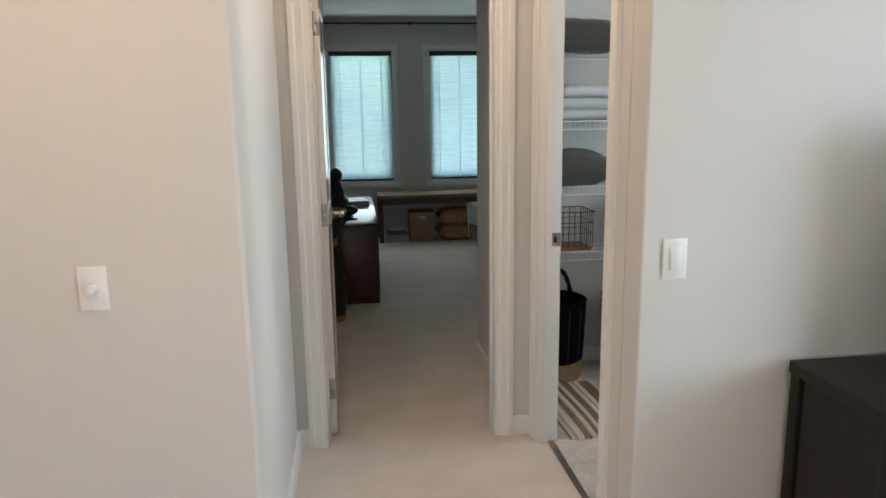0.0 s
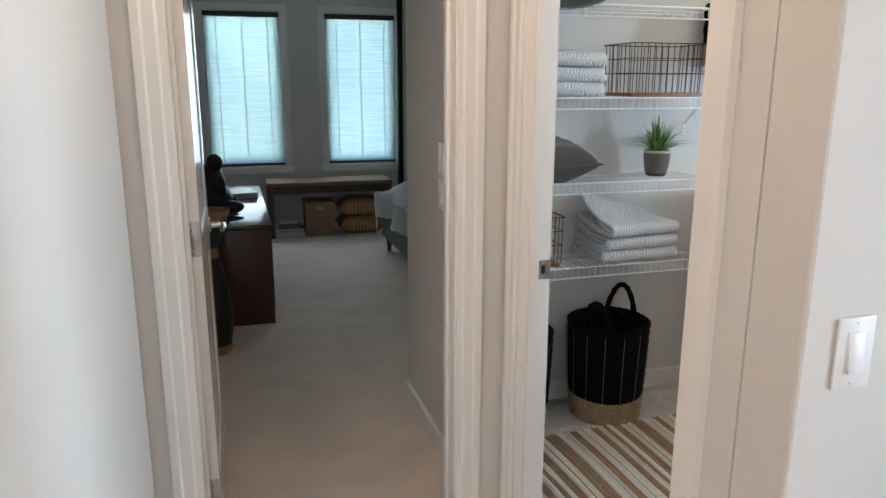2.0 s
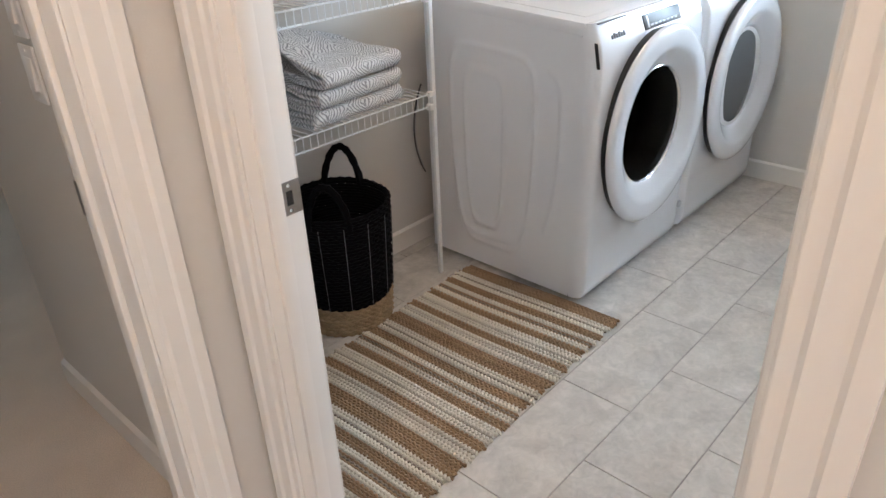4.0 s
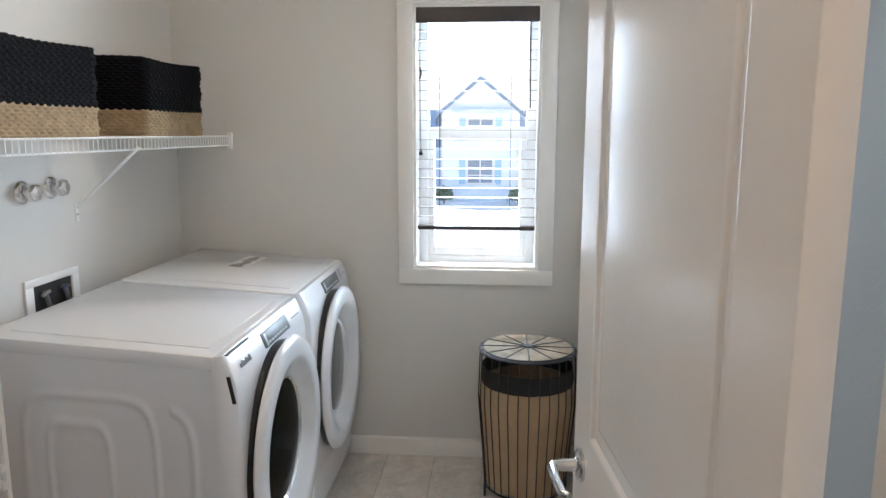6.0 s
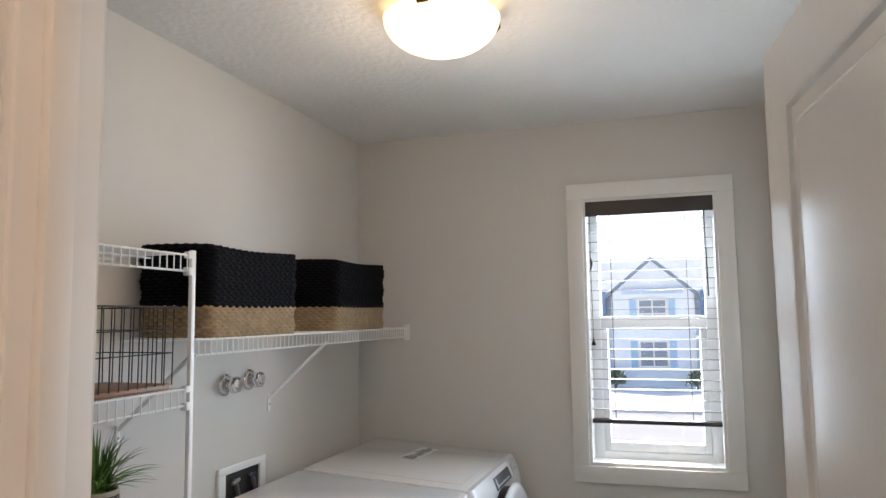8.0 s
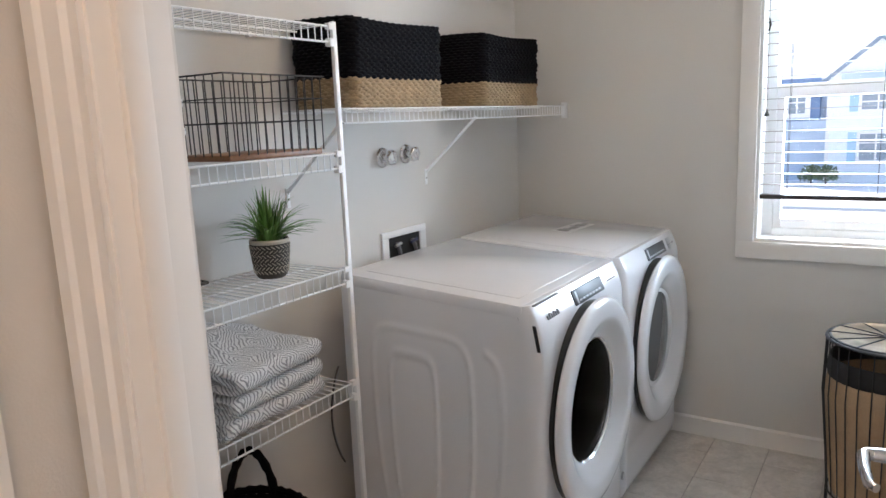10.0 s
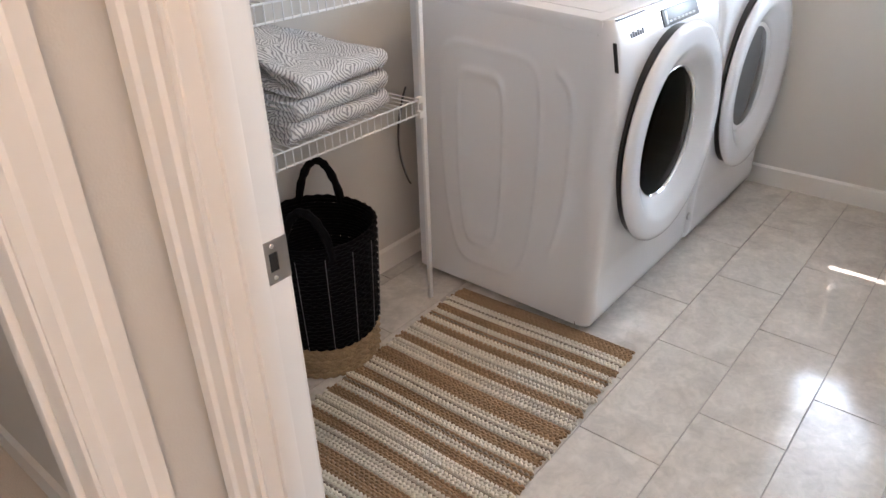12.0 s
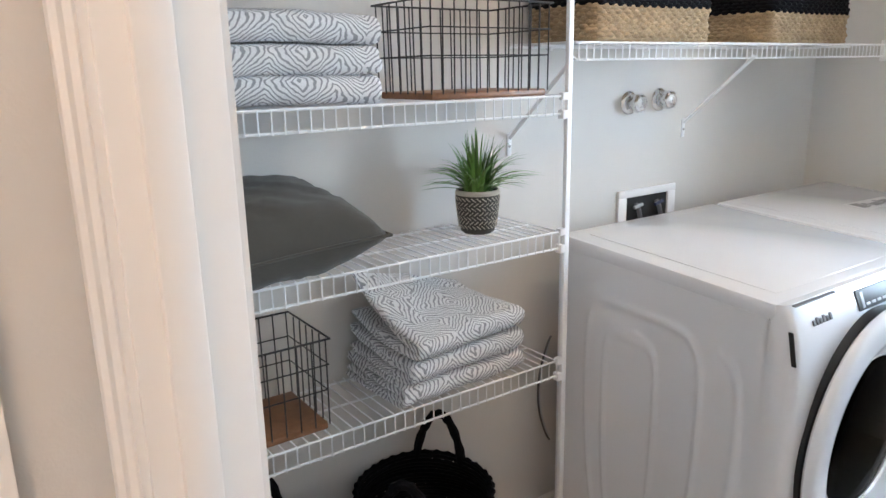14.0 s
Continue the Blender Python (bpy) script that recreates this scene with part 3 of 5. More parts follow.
def side_panel(bm, x, y0, y1, z0, z1, out):
    """Pressed steel side with nested raised loops."""
    ny, nz = 96, 130

    def inside(y, z, cy, hy, cz, hz, p):
        u = (z - cz) / hz
        taper = 1 - 0.10 * u * u + 0.10 * u - 0.10 * max(0.0, -u) ** 2
        return (abs((y - cy) / (hy * taper)) ** 6 + abs(u) ** 8) ** (1 / 7)

    def ridge(r, at, half):
        k = abs(r - at) / half
        return 0.5 + 0.5 * math.cos(math.pi * k) if k < 1 else 0.0

    g = []
    for j in range(nz + 1):
        z = z0 + (z1 - z0) * j / nz
        row = []
        for i in range(ny + 1):
            y = y0 + (y1 - y0) * i / ny
            d = 0.0
            r = inside(y, z, 0.420, 0.190, 0.475, 0.37, 1)
            d += 0.0042 * ridge(r, 0.96, 0.055)
            r = inside(y, z, 0.452, 0.092, 0.475, 0.295, 1)
            d += 0.0048 * ridge(r, 0.94, 0.095)
            r = inside(y, z, 0.36, 0.235, 0.50, 0.33, 1)
            if y < 0.19:
                d += 0.0034 * ridge(r, 0.96, 0.055)
            row.append(bm.verts.new((x + out * d, y, z)))
        g.append(row)
    for j in range(nz):
        for i in range(ny):
            bm.faces.new((g[j][i], g[j][i + 1], g[j + 1][i + 1], g[j + 1][i]))
    return bm


def machine(name, label, at, glass, mode):
    """Front loader; local x across, y back, origin at its front left foot."""
    top = thing(name, label, "washing machine" if mode == "wash" else "tumble dryer")
    w, h, d = 0.718, 0.972, 0.722
    bm = bmesh.new()
    box(bm, 0.004, w - 0.004, 0.07, d, 0.025, h - 0.03)
    if mode == "wash":
        bmesh.ops.delete(bm, geom=[f for f in bm.faces if f.normal.y < -0.9], context="FACES_ONLY")
    part("body", bm, M_WHITE, top)
    bm = bmesh.new()
    side_panel(bm, 0.0, 0.078, d, 0.022, h - 0.03, -1)
    part("side_panel", bm, M_WHITE, top, "pressed white steel side with raised loops", smooth=60)
    bm = bmesh.new()
    side_panel(bm, w, 0.078, d, 0.022, h - 0.03, 1)
    part("side_panel", bm, M_WHITE, top, "pressed white steel side with raised loops", smooth=60)
    bm = boxes((-0.002, w + 0.002, 0.062, d + 0.002, h - 0.045, h), bev=0.012)
    part("top_panel", bm, M_WHITE, top)
    bm = boxes((0.06, w - 0.06, 0.10, d - 0.06, h, h + 0.0014), bev=0.0006)
    part("top_inset", bm, M_WHITE, top)
    part("front_shell", shaped_front(bmesh.new(), w, 0, h - 0.004, 0.062, mode), M_WHITE, top, smooth=50)
    cx, cz, R = w / 2 + 0.002, 0.575, 0.340
    # door: black side and white dished ring, thicker on its opening side
    bm = bmesh.new()
    lathe(bm, [(R * 0.955, 0.03), (R * 0.965, -0.010), (R * 0.94, -0.014), (0.21, 0.014)] + ([(0.206, 0.030), (0.30, 0.034)] if mode == "wash" else [(0.0, 0.014)]), 64, (cx, 0, cz), "y", caps=mode != "wash")
    part("door_shell", bm, M_GASKET, top, "glossy black door edge")
    bm = bmesh.new()
    lathe(bm, [(R - 0.006, -0.012), (R + 0.001, -0.019), (R - 0.001, -0.028), (R - 0.008, -0.035), (R - 0.018, -0.0385), (R - 0.030, -0.0400), (R - 0.062, -0.0385), (R - 0.073, -0.0360), (R - 0.082, -0.0310), (0.216, -0.006), (0.208, -0.001), (0.202, 0.006), (0.200, 0.012)], 72, (cx, 0, cz), "y", caps=False)
    for v in bm.verts:
        v.co.y -= 0.006 * (1 - (v.co.x - cx + R) / (2 * R))
    ring = part("door_ring", bm, M_WHITE, top, "white dished door ring", smooth=50)
    bm = bmesh.new()
    lathe(bm, [(0.201, 0.008), (0.18, 0.002), (0.12, -0.003), (0.0, -0.005), (0.0, -0.001), (0.12, 0.001), (0.18, 0.006), (0.199, 0.012)], 64, (cx, 0, cz), "y")
    part("door_glass", bm, glass, top, "dark smoked door glass" if mode == "wash" else "grey door glass")
    if mode == "wash":
        bm = bmesh.new()
        lathe(bm, [(0.205, 0.034), (0.235, 0.040), (0.248, 0.060), (0.235, 0.080), (0.228, 0.088), (0.232, 0.100)], 64, (cx, 0, cz), "y", caps=False)
        part("door_gasket", bm, M_GASKET, top, "black rubber door gasket", smooth=60)
        bm = bmesh.new()
        lathe(bm, [(0.232, 0.096), (0.262, 0.110), (0.268, 0.125), (0.268, 0.50), (0.25, 0.515), (0.10, 0.52), (0.06, 0.50), (0.0, 0.50)], 64, (cx, 0, cz), "y")
        drum = part("drum", bm, M_SATIN, top, "steel washer drum", smooth=50)
        for k in range(3):
            bm = bmesh.new()
            lathe(bm, [(0.0, 0.0), (0.030, 0.0), (0.020, 0.035), (0.008, 0.045), (0.0, 0.046)], 16)
            for v in bm.verts:
                v.co = Vector((v.co.x, v.co.y * 5.0, v.co.z))
            vane = part("drum_vane", bm, M_KEY, drum)
            a = radians(20 + 120 * k)
            vane.matrix_local = Matrix.Translation((cx + 0.267 * math.sin(a), 0.31, cz - 0.267 * math.cos(a))) @ Matrix.Rotation(-a, 4, "Y")
        bm = bmesh.new()
        lathe(bm, [(0.196, 0.012), (0.190, 0.035), (0.165, 0.085), (0.10, 0.112), (0.0, 0.118), (0.0, 0.114), (0.10, 0.108), (0.162, 0.082), (0.186, 0.034), (0.192, 0.012)], 48, (cx, 0, cz), "y", caps=False)
        part("glass_bowl", bm, M_BOWL, top, "clear inner door bowl", smooth=60)
    if mode == "wash":
        bm = bmesh.new()
        lathe(bm, [(0.204, 0.008), (0.206, 0.000), (0.202, -0.002), (0.198, 0.004)], 64, (cx, 0, cz), "y", caps=False)
        part("glass_rim", bm, M_CHROME, top, "thin chrome glass rim")
    # control strip

    def on_strip(x0, x1, z0, z1, lift, m, nm, lab=""):
        bm = boxes((x0, x1, -0.003 - lift, 0.004, z0, z1), bev=0.0012)
        for v in bm.verts:
            zz = max(v.co.z, 0.86)
            v.co.y += 0.024 + 0.030 * ((zz - 0.86) / (h - 0.864)) ** 2 - 0.018 * max(0, 1 - ((v.co.z - 0.57) / 0.36) ** 2)
        return part(nm, bm, m, top, lab)

    on_strip(0.285, 0.53, 0.905, 0.950, 0.008, M_DISPLAY, "display", "dark glass display")
    for k in range(7):
        on_strip(0.318 + 0.027 * k, 0.337 + 0.027 * k, 0.913, 0.919, 0.0092, M_KEY, "display_mark")
    on_strip(0.30, 0.312, 0.910, 0.945, 0.0092, M_KEY, "display_key")
    for k in range(4):
        on_strip(0.575 + 0.022 * k, 0.583 + 0.022 * k, 0.922, 0.925, 0.008, M_INK, "touch_mark")
    if mode == "wash":
        on_strip(0.03, 0.20, 0.9635, 0.9665, 0.0135, M_INK, "drawer_gap")
        for k in range(6):
            on_strip(0.085 + 0.014 * k, 0.094 + 0.014 * k, 0.913, 0.924 + 0.004 * (k % 2), 0.0078, M_INK, "badge_mark")
        on_strip(0.004, 0.0075, 0.84, 0.915, 0.004, M_DARK, "drawer_grip")
        bm = bmesh.new()
        lathe(bm, [(0, -0.003), (0.014, -0.003), (0.015, 0.004)], 20, (w - 0.045, -0.001, 0.16), "y")
        part("round_badge", bm, M_KEY, top)
    else:
        on_strip(0.575, 0.62, 0.905, 0.950, 0.008, M_KEY, "status_display")
    for o in top.children:
        if o.name.split(".")[0] in ("body", "side_panel", "top_panel", "top_inset"):
            for v in o.data.vertices:
                v.co.z += 0.042 * max(0.0, (v.co.z - 0.12) / 0.85) * max(0.0, (v.co.y - 0.07) / 0.65)
    for x in (0.06, w - 0.06):
        for y in (0.10, d - 0.08):
            bm = bmesh.new()
            lathe(bm, [(0.0, 0), (0.022, 0), (0.022, 0.010), (0.012, 0.012), (0.012, 0.045), (0, 0.045)], 14, (x, y, 0))
            part("foot", bm, M_GASKET, top, "black levelling foot")
    top.matrix_world = pose(*at)
    return top


washer = machine("washing_machine", "white front-loading washer with a smoked glass door", (2.296, 3.262, 0), M_SMOKE, "wash")
dryer = machine("tumble_dryer", "white front-loading dryer with a grey glass door", (3.040, 3.262, 0), M_GREYGLASS, "dry")
lab = thing("sticker", "grey printed quick-guide sticker on the dryer top", "sticker")
lab.matrix_world = pose(3.385, 3.640, 0.9938, 3.6, 0, -4)
part("sheet", boxes((0, 0.25, 0, 0.085, 0, 0.0008)), M_WHITE, lab)
for k, (x, w) in enumerate(((0.008, 0.040), (0.056, 0.018), (0.082, 0.050), (0.140, 0.014), (0.162, 0.044), (0.214, 0.028))):
    part("printed_block", boxes((x, x + w, 0.018 + 0.008 * (k % 2), 0.070 - 0.010 * (k % 3), 0.0008, 0.0014)), M_INK, lab)

# ---- laundry: wire shelving ----
SY = 3.832


def wire_shelf(name, label, x0, x1, zt, lip=0.046, step=0.0262):
    top = thing(name, label, "wire shelf", (0, 0, 0), group="laundry wire shelves")
    for n, y, z, r in (("front_bar", SY, zt - 0.003, 0.003), ("lip_bar", SY, zt - lip, 0.003), ("middle_bar", SY + 0.125, zt - 0.006, 0.0028), ("back_bar", LB - 0.012, zt - 0.006, 0.003)):
        bm = bmesh.new()
        tube(bm, [(x0, y, z), (x1, y, z)], r, 8)
        part(n, bm, M_WIRE, top)
    bm = bmesh.new()
    tube(bm, [(0, LB - 0.006, zt), (0, SY + 0.004, zt), (0, SY - 0.0035, zt - 0.005), (0, SY - 0.0035, zt - lip - 0.003)], 0.0017, 6)
    first = part("wire", bm, M_WIRE, top)
    n = int((x1 - x0) / step)
    for k in range(n):
        o = first if k == 0 else new("wire", first.data)
        o.parent = top
        o.matrix_local = Matrix.Translation((x0 + 0.01 + k * (x1 - x0 - 0.02) / (n - 1), 0, 0))
    x = x0 + 0.15
    while x < x1:
        part("wall_clip", boxes((x - 0.006, x + 0.006, LB - 0.018, LB, zt - 0.014, zt + 0.006), bev=0.002), M_PLASTIC, top)
        x += 0.42
    return top


SH = (0.712, 1.068, 1.409, 1.764)
for z in SH:
    s = wire_shelf("wire_shelf", "white wire shelf on the laundry wall", LX + 0.02, 2.150, z)
    part("post_clip", boxes((2.140, 2.156, SY - 0.010, SY + 0.010, z - 0.058, z - 0.036), bev=0.002), M_PLASTIC, s)
    part("post_clip", boxes((2.140, 2.160, SY - 0.008, SY + 0.008, z - 0.012, z + 0.006), bev=0.002), M_PLASTIC, s)
ls = wire_shelf("wire_shelf", "long white wire shelf over the machines", 2.185, WX - 0.012, 1.536, 0.044)
part("end_bracket", boxes((WX - 0.014, WX, SY - 0.014, SY + 0.014, 1.475, 1.55), bev=0.003), M_PLASTIC, ls)
post = thing("shelf_post", "slim white steel post holding the shelf fronts", "shelf post", (2.166, SY, 0))
part("pole", boxes((-0.008, 0.008, -0.006, 0.006, 0, 1.775), bev=0.002), M_WIRE, post)


def brace(x):
    b = thing("shelf_brace", "white diagonal steel shelf brace", "shelf brace", group="shelf braces")
    p, q = Vector((x, SY + 0.01, 1.498)), Vector((x, LB - 0.004, 1.285))
    bm = bmesh.new()
    tube(bm, [p, q], 0.006, 4)
    part("strut", bm, M_WIRE, b)
    part("foot_plate", boxes((x - 0.008, x + 0.008, LB - 0.004, LB, 1.235, 1.298), bev=0.001), M_WIRE, b)
    bm = bmesh.new()
    lathe(bm, [(0.0, -0.0075), (0.004, -0.006), (0.004, -0.004)], 10, (x, LB, 1.262), "y")
    part("screw", bm, M_NICKEL, b)


brace(2.192)
brace(2.972)

# ---- laundry: wall fittings ----
for x, z in ((2.690, 1.362), (2.838, 1.367)):
    k = thing("wall_knob", "polished chrome shut-off knob on the wall", "knob", (x, LB, z), group="chrome wall knobs")
    bm = bmesh.new()
    lathe(bm, [(0, 0), (0.037, 0), (0.038, -0.004), (0.034, -0.010), (0.024, -0.013), (0.0, -0.013)], 28, axis="y")
    part("rose", bm, M_CHROME, k)
    bm = bmesh.new()
    lathe(bm, [(0.016, -0.012), (0.015, -0.02), (0.020, -0.026), (0.028, -0.032), (0.030, -0.042), (0.027, -0.052), (0.018, -0.058), (0, -0.060)], 28, axis="y")
    for v in bm.verts:
        if v.co.y < -0.03:
            a = math.atan2(v.co.z, v.co.x)
            f = 1 + 0.05 * math.cos(6 * a)
            v.co.x *= f
            v.co.z *= f
    part("handle", bm, M_CHROME, k)
ob = thing("washer_outlet_box", "white recessed washer outlet box with hoses", "outlet box", (2.797, LB, 1.0))
for d in ((-0.145, 0.145, -0.010, 0, 0.055, 0.080), (-0.145, 0.145, -0.010, 0, -0.085, -0.055), (-0.145, -0.105, -0.010, 0, -0.055, 0.055), (0.105, 0.145, -0.010, 0, -0.055, 0.055)):
    part("frame_rail", boxes(d, bev=0.002), M_PLASTIC, ob)
# Flat dark sheet paints the box's inner shade; it has no depth.
part("recess", boxes((-0.105, 0.105, -0.003, -0.001, -0.055, 0.055)), M_DARK, ob)
for x in (-0.055, 0.05):
    bm = bmesh.new()
    tube(bm, [(x, -0.004, 0.03), (x, -0.018, 0.012), (x + 0.008, -0.02, -0.02), (x + 0.02, -0.018, -0.05)], 0.008, 8)
    part("hose", bm, M_INK, ob)
    bm = bmesh.new()
    tube(bm, [(x - 0.02, -0.016, 0.02), (x + 0.02, -0.016, 0.028)], 0.006, 8)
    part("valve", bm, mat("blue_valve", (0.02, 0.03, 0.09), 0.4) if x > 0 else M_NICKEL, ob)
cab = thing("power_cable", "grey power cable hanging behind the washer", "cable")
bm = bmesh.new()
tube(bm, [(2.352 - 0.052 * math.sin(math.pi * k / 15) ** 0.8, 4.072, 0.66 - 0.024 * k) for k in range(16)], 0.0032, 8)
part("cord", bm, mat("grey_cable", (0.10, 0.10, 0.10), 0.5), cab)
bm = bmesh.new()
tube(bm, [(2.352 - 0.042 * math.sin(math.pi * k / 15), 4.078, 0.64 - 0.022 * k) for k in range(16)], 0.0028, 8)
part("cord", bm, M_KEY, cab)

# ceiling lamp
M_LAMPGLASS = glow("lit_frosted_glass", (1.0, 0.74, 0.42), 1.25)
lamp = thing("ceiling_light", "lit frosted-glass dome ceiling light with bronze clips", "ceiling light", (2.43, 3.20, H))
bm = bmesh.new()
lathe(bm, [(0.0, 0.0), (0.115, 0.0), (0.115, -0.018), (0.11, -0.022), (0, -0.022)], 40)
part("base_pan", bm, mat("dark_bronze", (0.05, 0.035, 0.025), 0.4, metal=0.8), lamp)
bm = bmesh.new()
prof = [(0.168 * math.cos(a), -0.030 - 0.102 * math.sin(a)) for a in [i * math.pi / 2 / 12 for i in range(13)]]
lathe(bm, prof[:-1] + [(0, prof[-1][1])], 48)
dome = part("glass_dome", bm, M_LAMPGLASS, lamp, "glowing frosted glass dome", smooth=60)
for a in (180, 300, 60):
    c = part("clip", boxes((0.150, 0.172, -0.016, 0.016, -0.050, -0.008), bev=0.002), mat("clip_bronze", (0.05, 0.035, 0.025), 0.4, metal=0.8), lamp, "dark bronze clip")
    c.matrix_local = pose(0, 0, 0, 0, 0, a)
bulb = new("ceiling_bulb", bpy.data.lights.new("ceiling_bulb", "POINT"))
bulb.data.energy, bulb.data.color, bulb.data.shadow_soft_size = 4.2, (1.0, 0.80, 0.60), 0.10
bulb.location = (2.43, 3.20, H - 0.17)


def more_domes(at, label):
    """The same kind of dome on another ceiling, out of view."""
    c = copy_thing(lamp, Matrix.Translation(at))
    c["label"] = label


more_domes((-0.50, 0.95, H), "lit frosted-glass dome light over the loft")
# This dome is added to go with the unseen hall bulb.
more_domes((0.42, 2.60, H), "unseen lit frosted-glass dome light added over the small hall")

# ---- soft and woven things ----
M_CHARCOAL = mat("charcoal_linen", (0.080, 0.073, 0.062), 0.92, var=0.08, scale=5, bump=0.35, bscale=500, grain=0.12, sheen=0.2, spec=0.2)
M_ROPE_BLACK = mat("black_seagrass", (0.0045, 0.0045, 0.006), 0.75, spec=0.10, var=0.25, scale=40, bump=0.5, bscale=400, grain=0.3)
M_ROPE_TAN = mat("natural_seagrass", (0.35, 0.25, 0.145), 0.85, var=0.25, scale=30, bump=0.5, bscale=350, grain=0.25)
M_ACACIA = mat("acacia_wood", (0.22, 0.10, 0.045), 0.45, var=0.35, scale=9, bump=0.08, bscale=80, grain=0.12)
M_LEAF = mat("plastic_grass", (0.13, 0.27, 0.06), 0.45, var=0.25, scale=20, islands=0.55)
M_POT = mat("dark_glazed_pot", (0.055, 0.05, 0.043), 0.7, var=0.1, scale=30, bump=0.2, bscale=200)
M_POTMARK = mat("cream_slip", (0.44, 0.40, 0.33), 0.8, var=0.12, scale=40)
M_SOIL = mat("dark_soil", (0.03, 0.022, 0.015), 0.95, bump=0.8, bscale=200)


def towel_material():
    """White terry with grey wavering zebra strokes."""
    m = mat("zebra_terry", (0.80, 0.80, 0.81), 0.95, var=0.04, scale=20, bump=0.8, bscale=420, grain=0.08, spec=0.1)
    nt = m.node_tree
    b = nt.nodes["Principled BSDF"]
    co = nt.nodes.new("ShaderNodeTexCoord")
    vo = nt.nodes.new("ShaderNodeTexVoronoi")
    vo.feature, vo.distance = "F1", "MANHATTAN"
    vo.inputs["Scale"].default_value = 7
    vo.inputs["Randomness"].default_value = 0.55
    nz = nt.nodes.new("ShaderNodeTexNoise")
    nz.inputs["Scale"].default_value = 26
    mixv = nt.nodes.new("ShaderNodeMix")
    mixv.data_type = "VECTOR"
    mixv.inputs[0].default_value = 0.022
    nt.links.new(co.outputs["Object"], nz.inputs["Vector"])
    nt.links.new(co.outputs["Object"], mixv.inputs[4])
    nt.links.new(nz.outputs["Color"], mixv.inputs[5])
    nt.links.new(mixv.outputs[1], vo.inputs["Vector"])
    mu = nt.nodes.new("ShaderNodeMath")
    mu.operation = "MULTIPLY"
    mu.inputs[1].default_value = 70
    nt.links.new(vo.outputs["Distance"], mu.inputs[0])
    si = nt.nodes.new("ShaderNodeMath")
    si.operation = "SINE"
    nt.links.new(mu.outputs[0], si.inputs[0])
    r = nt.nodes.new("ShaderNodeMapRange")
    r.inputs[1].default_value, r.inputs[2].default_value = 0.25, 0.6
    r.inputs[3].default_value, r.inputs[4].default_value = 0.0, 1.0
    nt.links.new(si.outputs[0], r.inputs[0])
    mx = nt.nodes.new("ShaderNodeMix")
    mx.data_type = "RGBA"
    mx.inputs[7].default_value = (0.33, 0.335, 0.35, 1)
    src = b.inputs["Base Color"].links[0].from_socket
    nt.links.new(r.outputs[0], mx.inputs[0])
    nt.links.new(src, mx.inputs[6])
    nt.links.new(mx.outputs[2], b.inputs["Base Color"])
    return m


M_TOWEL = towel_material()


def cloth_fold(w, d, r, seed, hump, back, t=0.0125, nx=34):
    """One doubled layer of a folded towel: a thick sheet bent round its front edge, layers showing at the ends."""
    rnd_ = random.Random(seed)
    line = [(back - (back + d / 2 - r) * k / 16, -r) for k in range(17)]
    line += [(-d / 2 + r - r * math.sin(math.pi * k / 9), -r * math.cos(math.pi * k / 9)) for k in range(1, 9)]
    line += [(-d / 2 + r + (back + d / 2 - r) * k / 16, r) for k in range(17)]
    m = len(line)
    slant = [rnd_.uniform(-0.006, 0.006) for _ in range(4)]
    bm = bmesh.new()
    outer, inner = [], []
    for i in range(nx + 1):
        u = i / nx
        ro, ri = [], []
        for k, (y, z) in enumerate(line):
            a, b = line[max(0, k - 1)], line[min(m - 1, k + 1)]
            ty, tz = b[0] - a[0], b[1] - a[1]
            ln = math.hypot(ty, tz)
            ny, nz = tz / ln, -ty / ln
            upper = z > 0
            x = (u - 0.5) * w + (slant[0] if upper else slant[1]) * (1 if u > 0.5 else -1)
            e = min(u, 1 - u) * w
            thin = 0.5 * t * min(1.0, 0.45 + e / 0.012)
            q = Vector((x * 7 + seed * 3.7, y * 7, 0.3 * seed))
            lift = 0.007 * noise.noise(q) + 0.003 * noise.noise(q * 3.1)
            yy = y + 0.006 * noise.noise(Vector((x * 6, seed, 2.0)))
            rise = hump * (max(0.0, y / d + 0.42) ** 1.5) * (1.25 - 0.9 * u) * (1.0 if upper else 0.45)
            rise -= hump * 0.30 * max(0.0, u - 0.55) * max(0.0, y / d + 0.42)
            for ring, sg in ((ro, 1), (ri, -1)):
                ring.append(bm.verts.new((x + 0.004 * noise.noise(q * 2.3 + Vector((0, 0, z * 60))), yy + sg * ny * thin, z + sg * nz * thin + lift + rise)))
        outer.append(ro)
        inner.append(ri)
    for i in range(nx):
        for k in range(m - 1):
            bm.faces.new((outer[i][k], outer[i + 1][k], outer[i + 1][k + 1], outer[i][k + 1]))
            bm.faces.new((inner[i][k], inner[i][k + 1], inner[i + 1][k + 1], inner[i + 1][k]))
        for k in (0, m - 1):
            bm.faces.new((outer[i][k], inner[i][k], inner[i + 1][k], outer[i + 1][k]))
    for i in (0, nx):
        for k in range(m - 1):
            bm.faces.new((outer[i][k], outer[i][k + 1], inner[i][k + 1], inner[i][k]))
    return bm


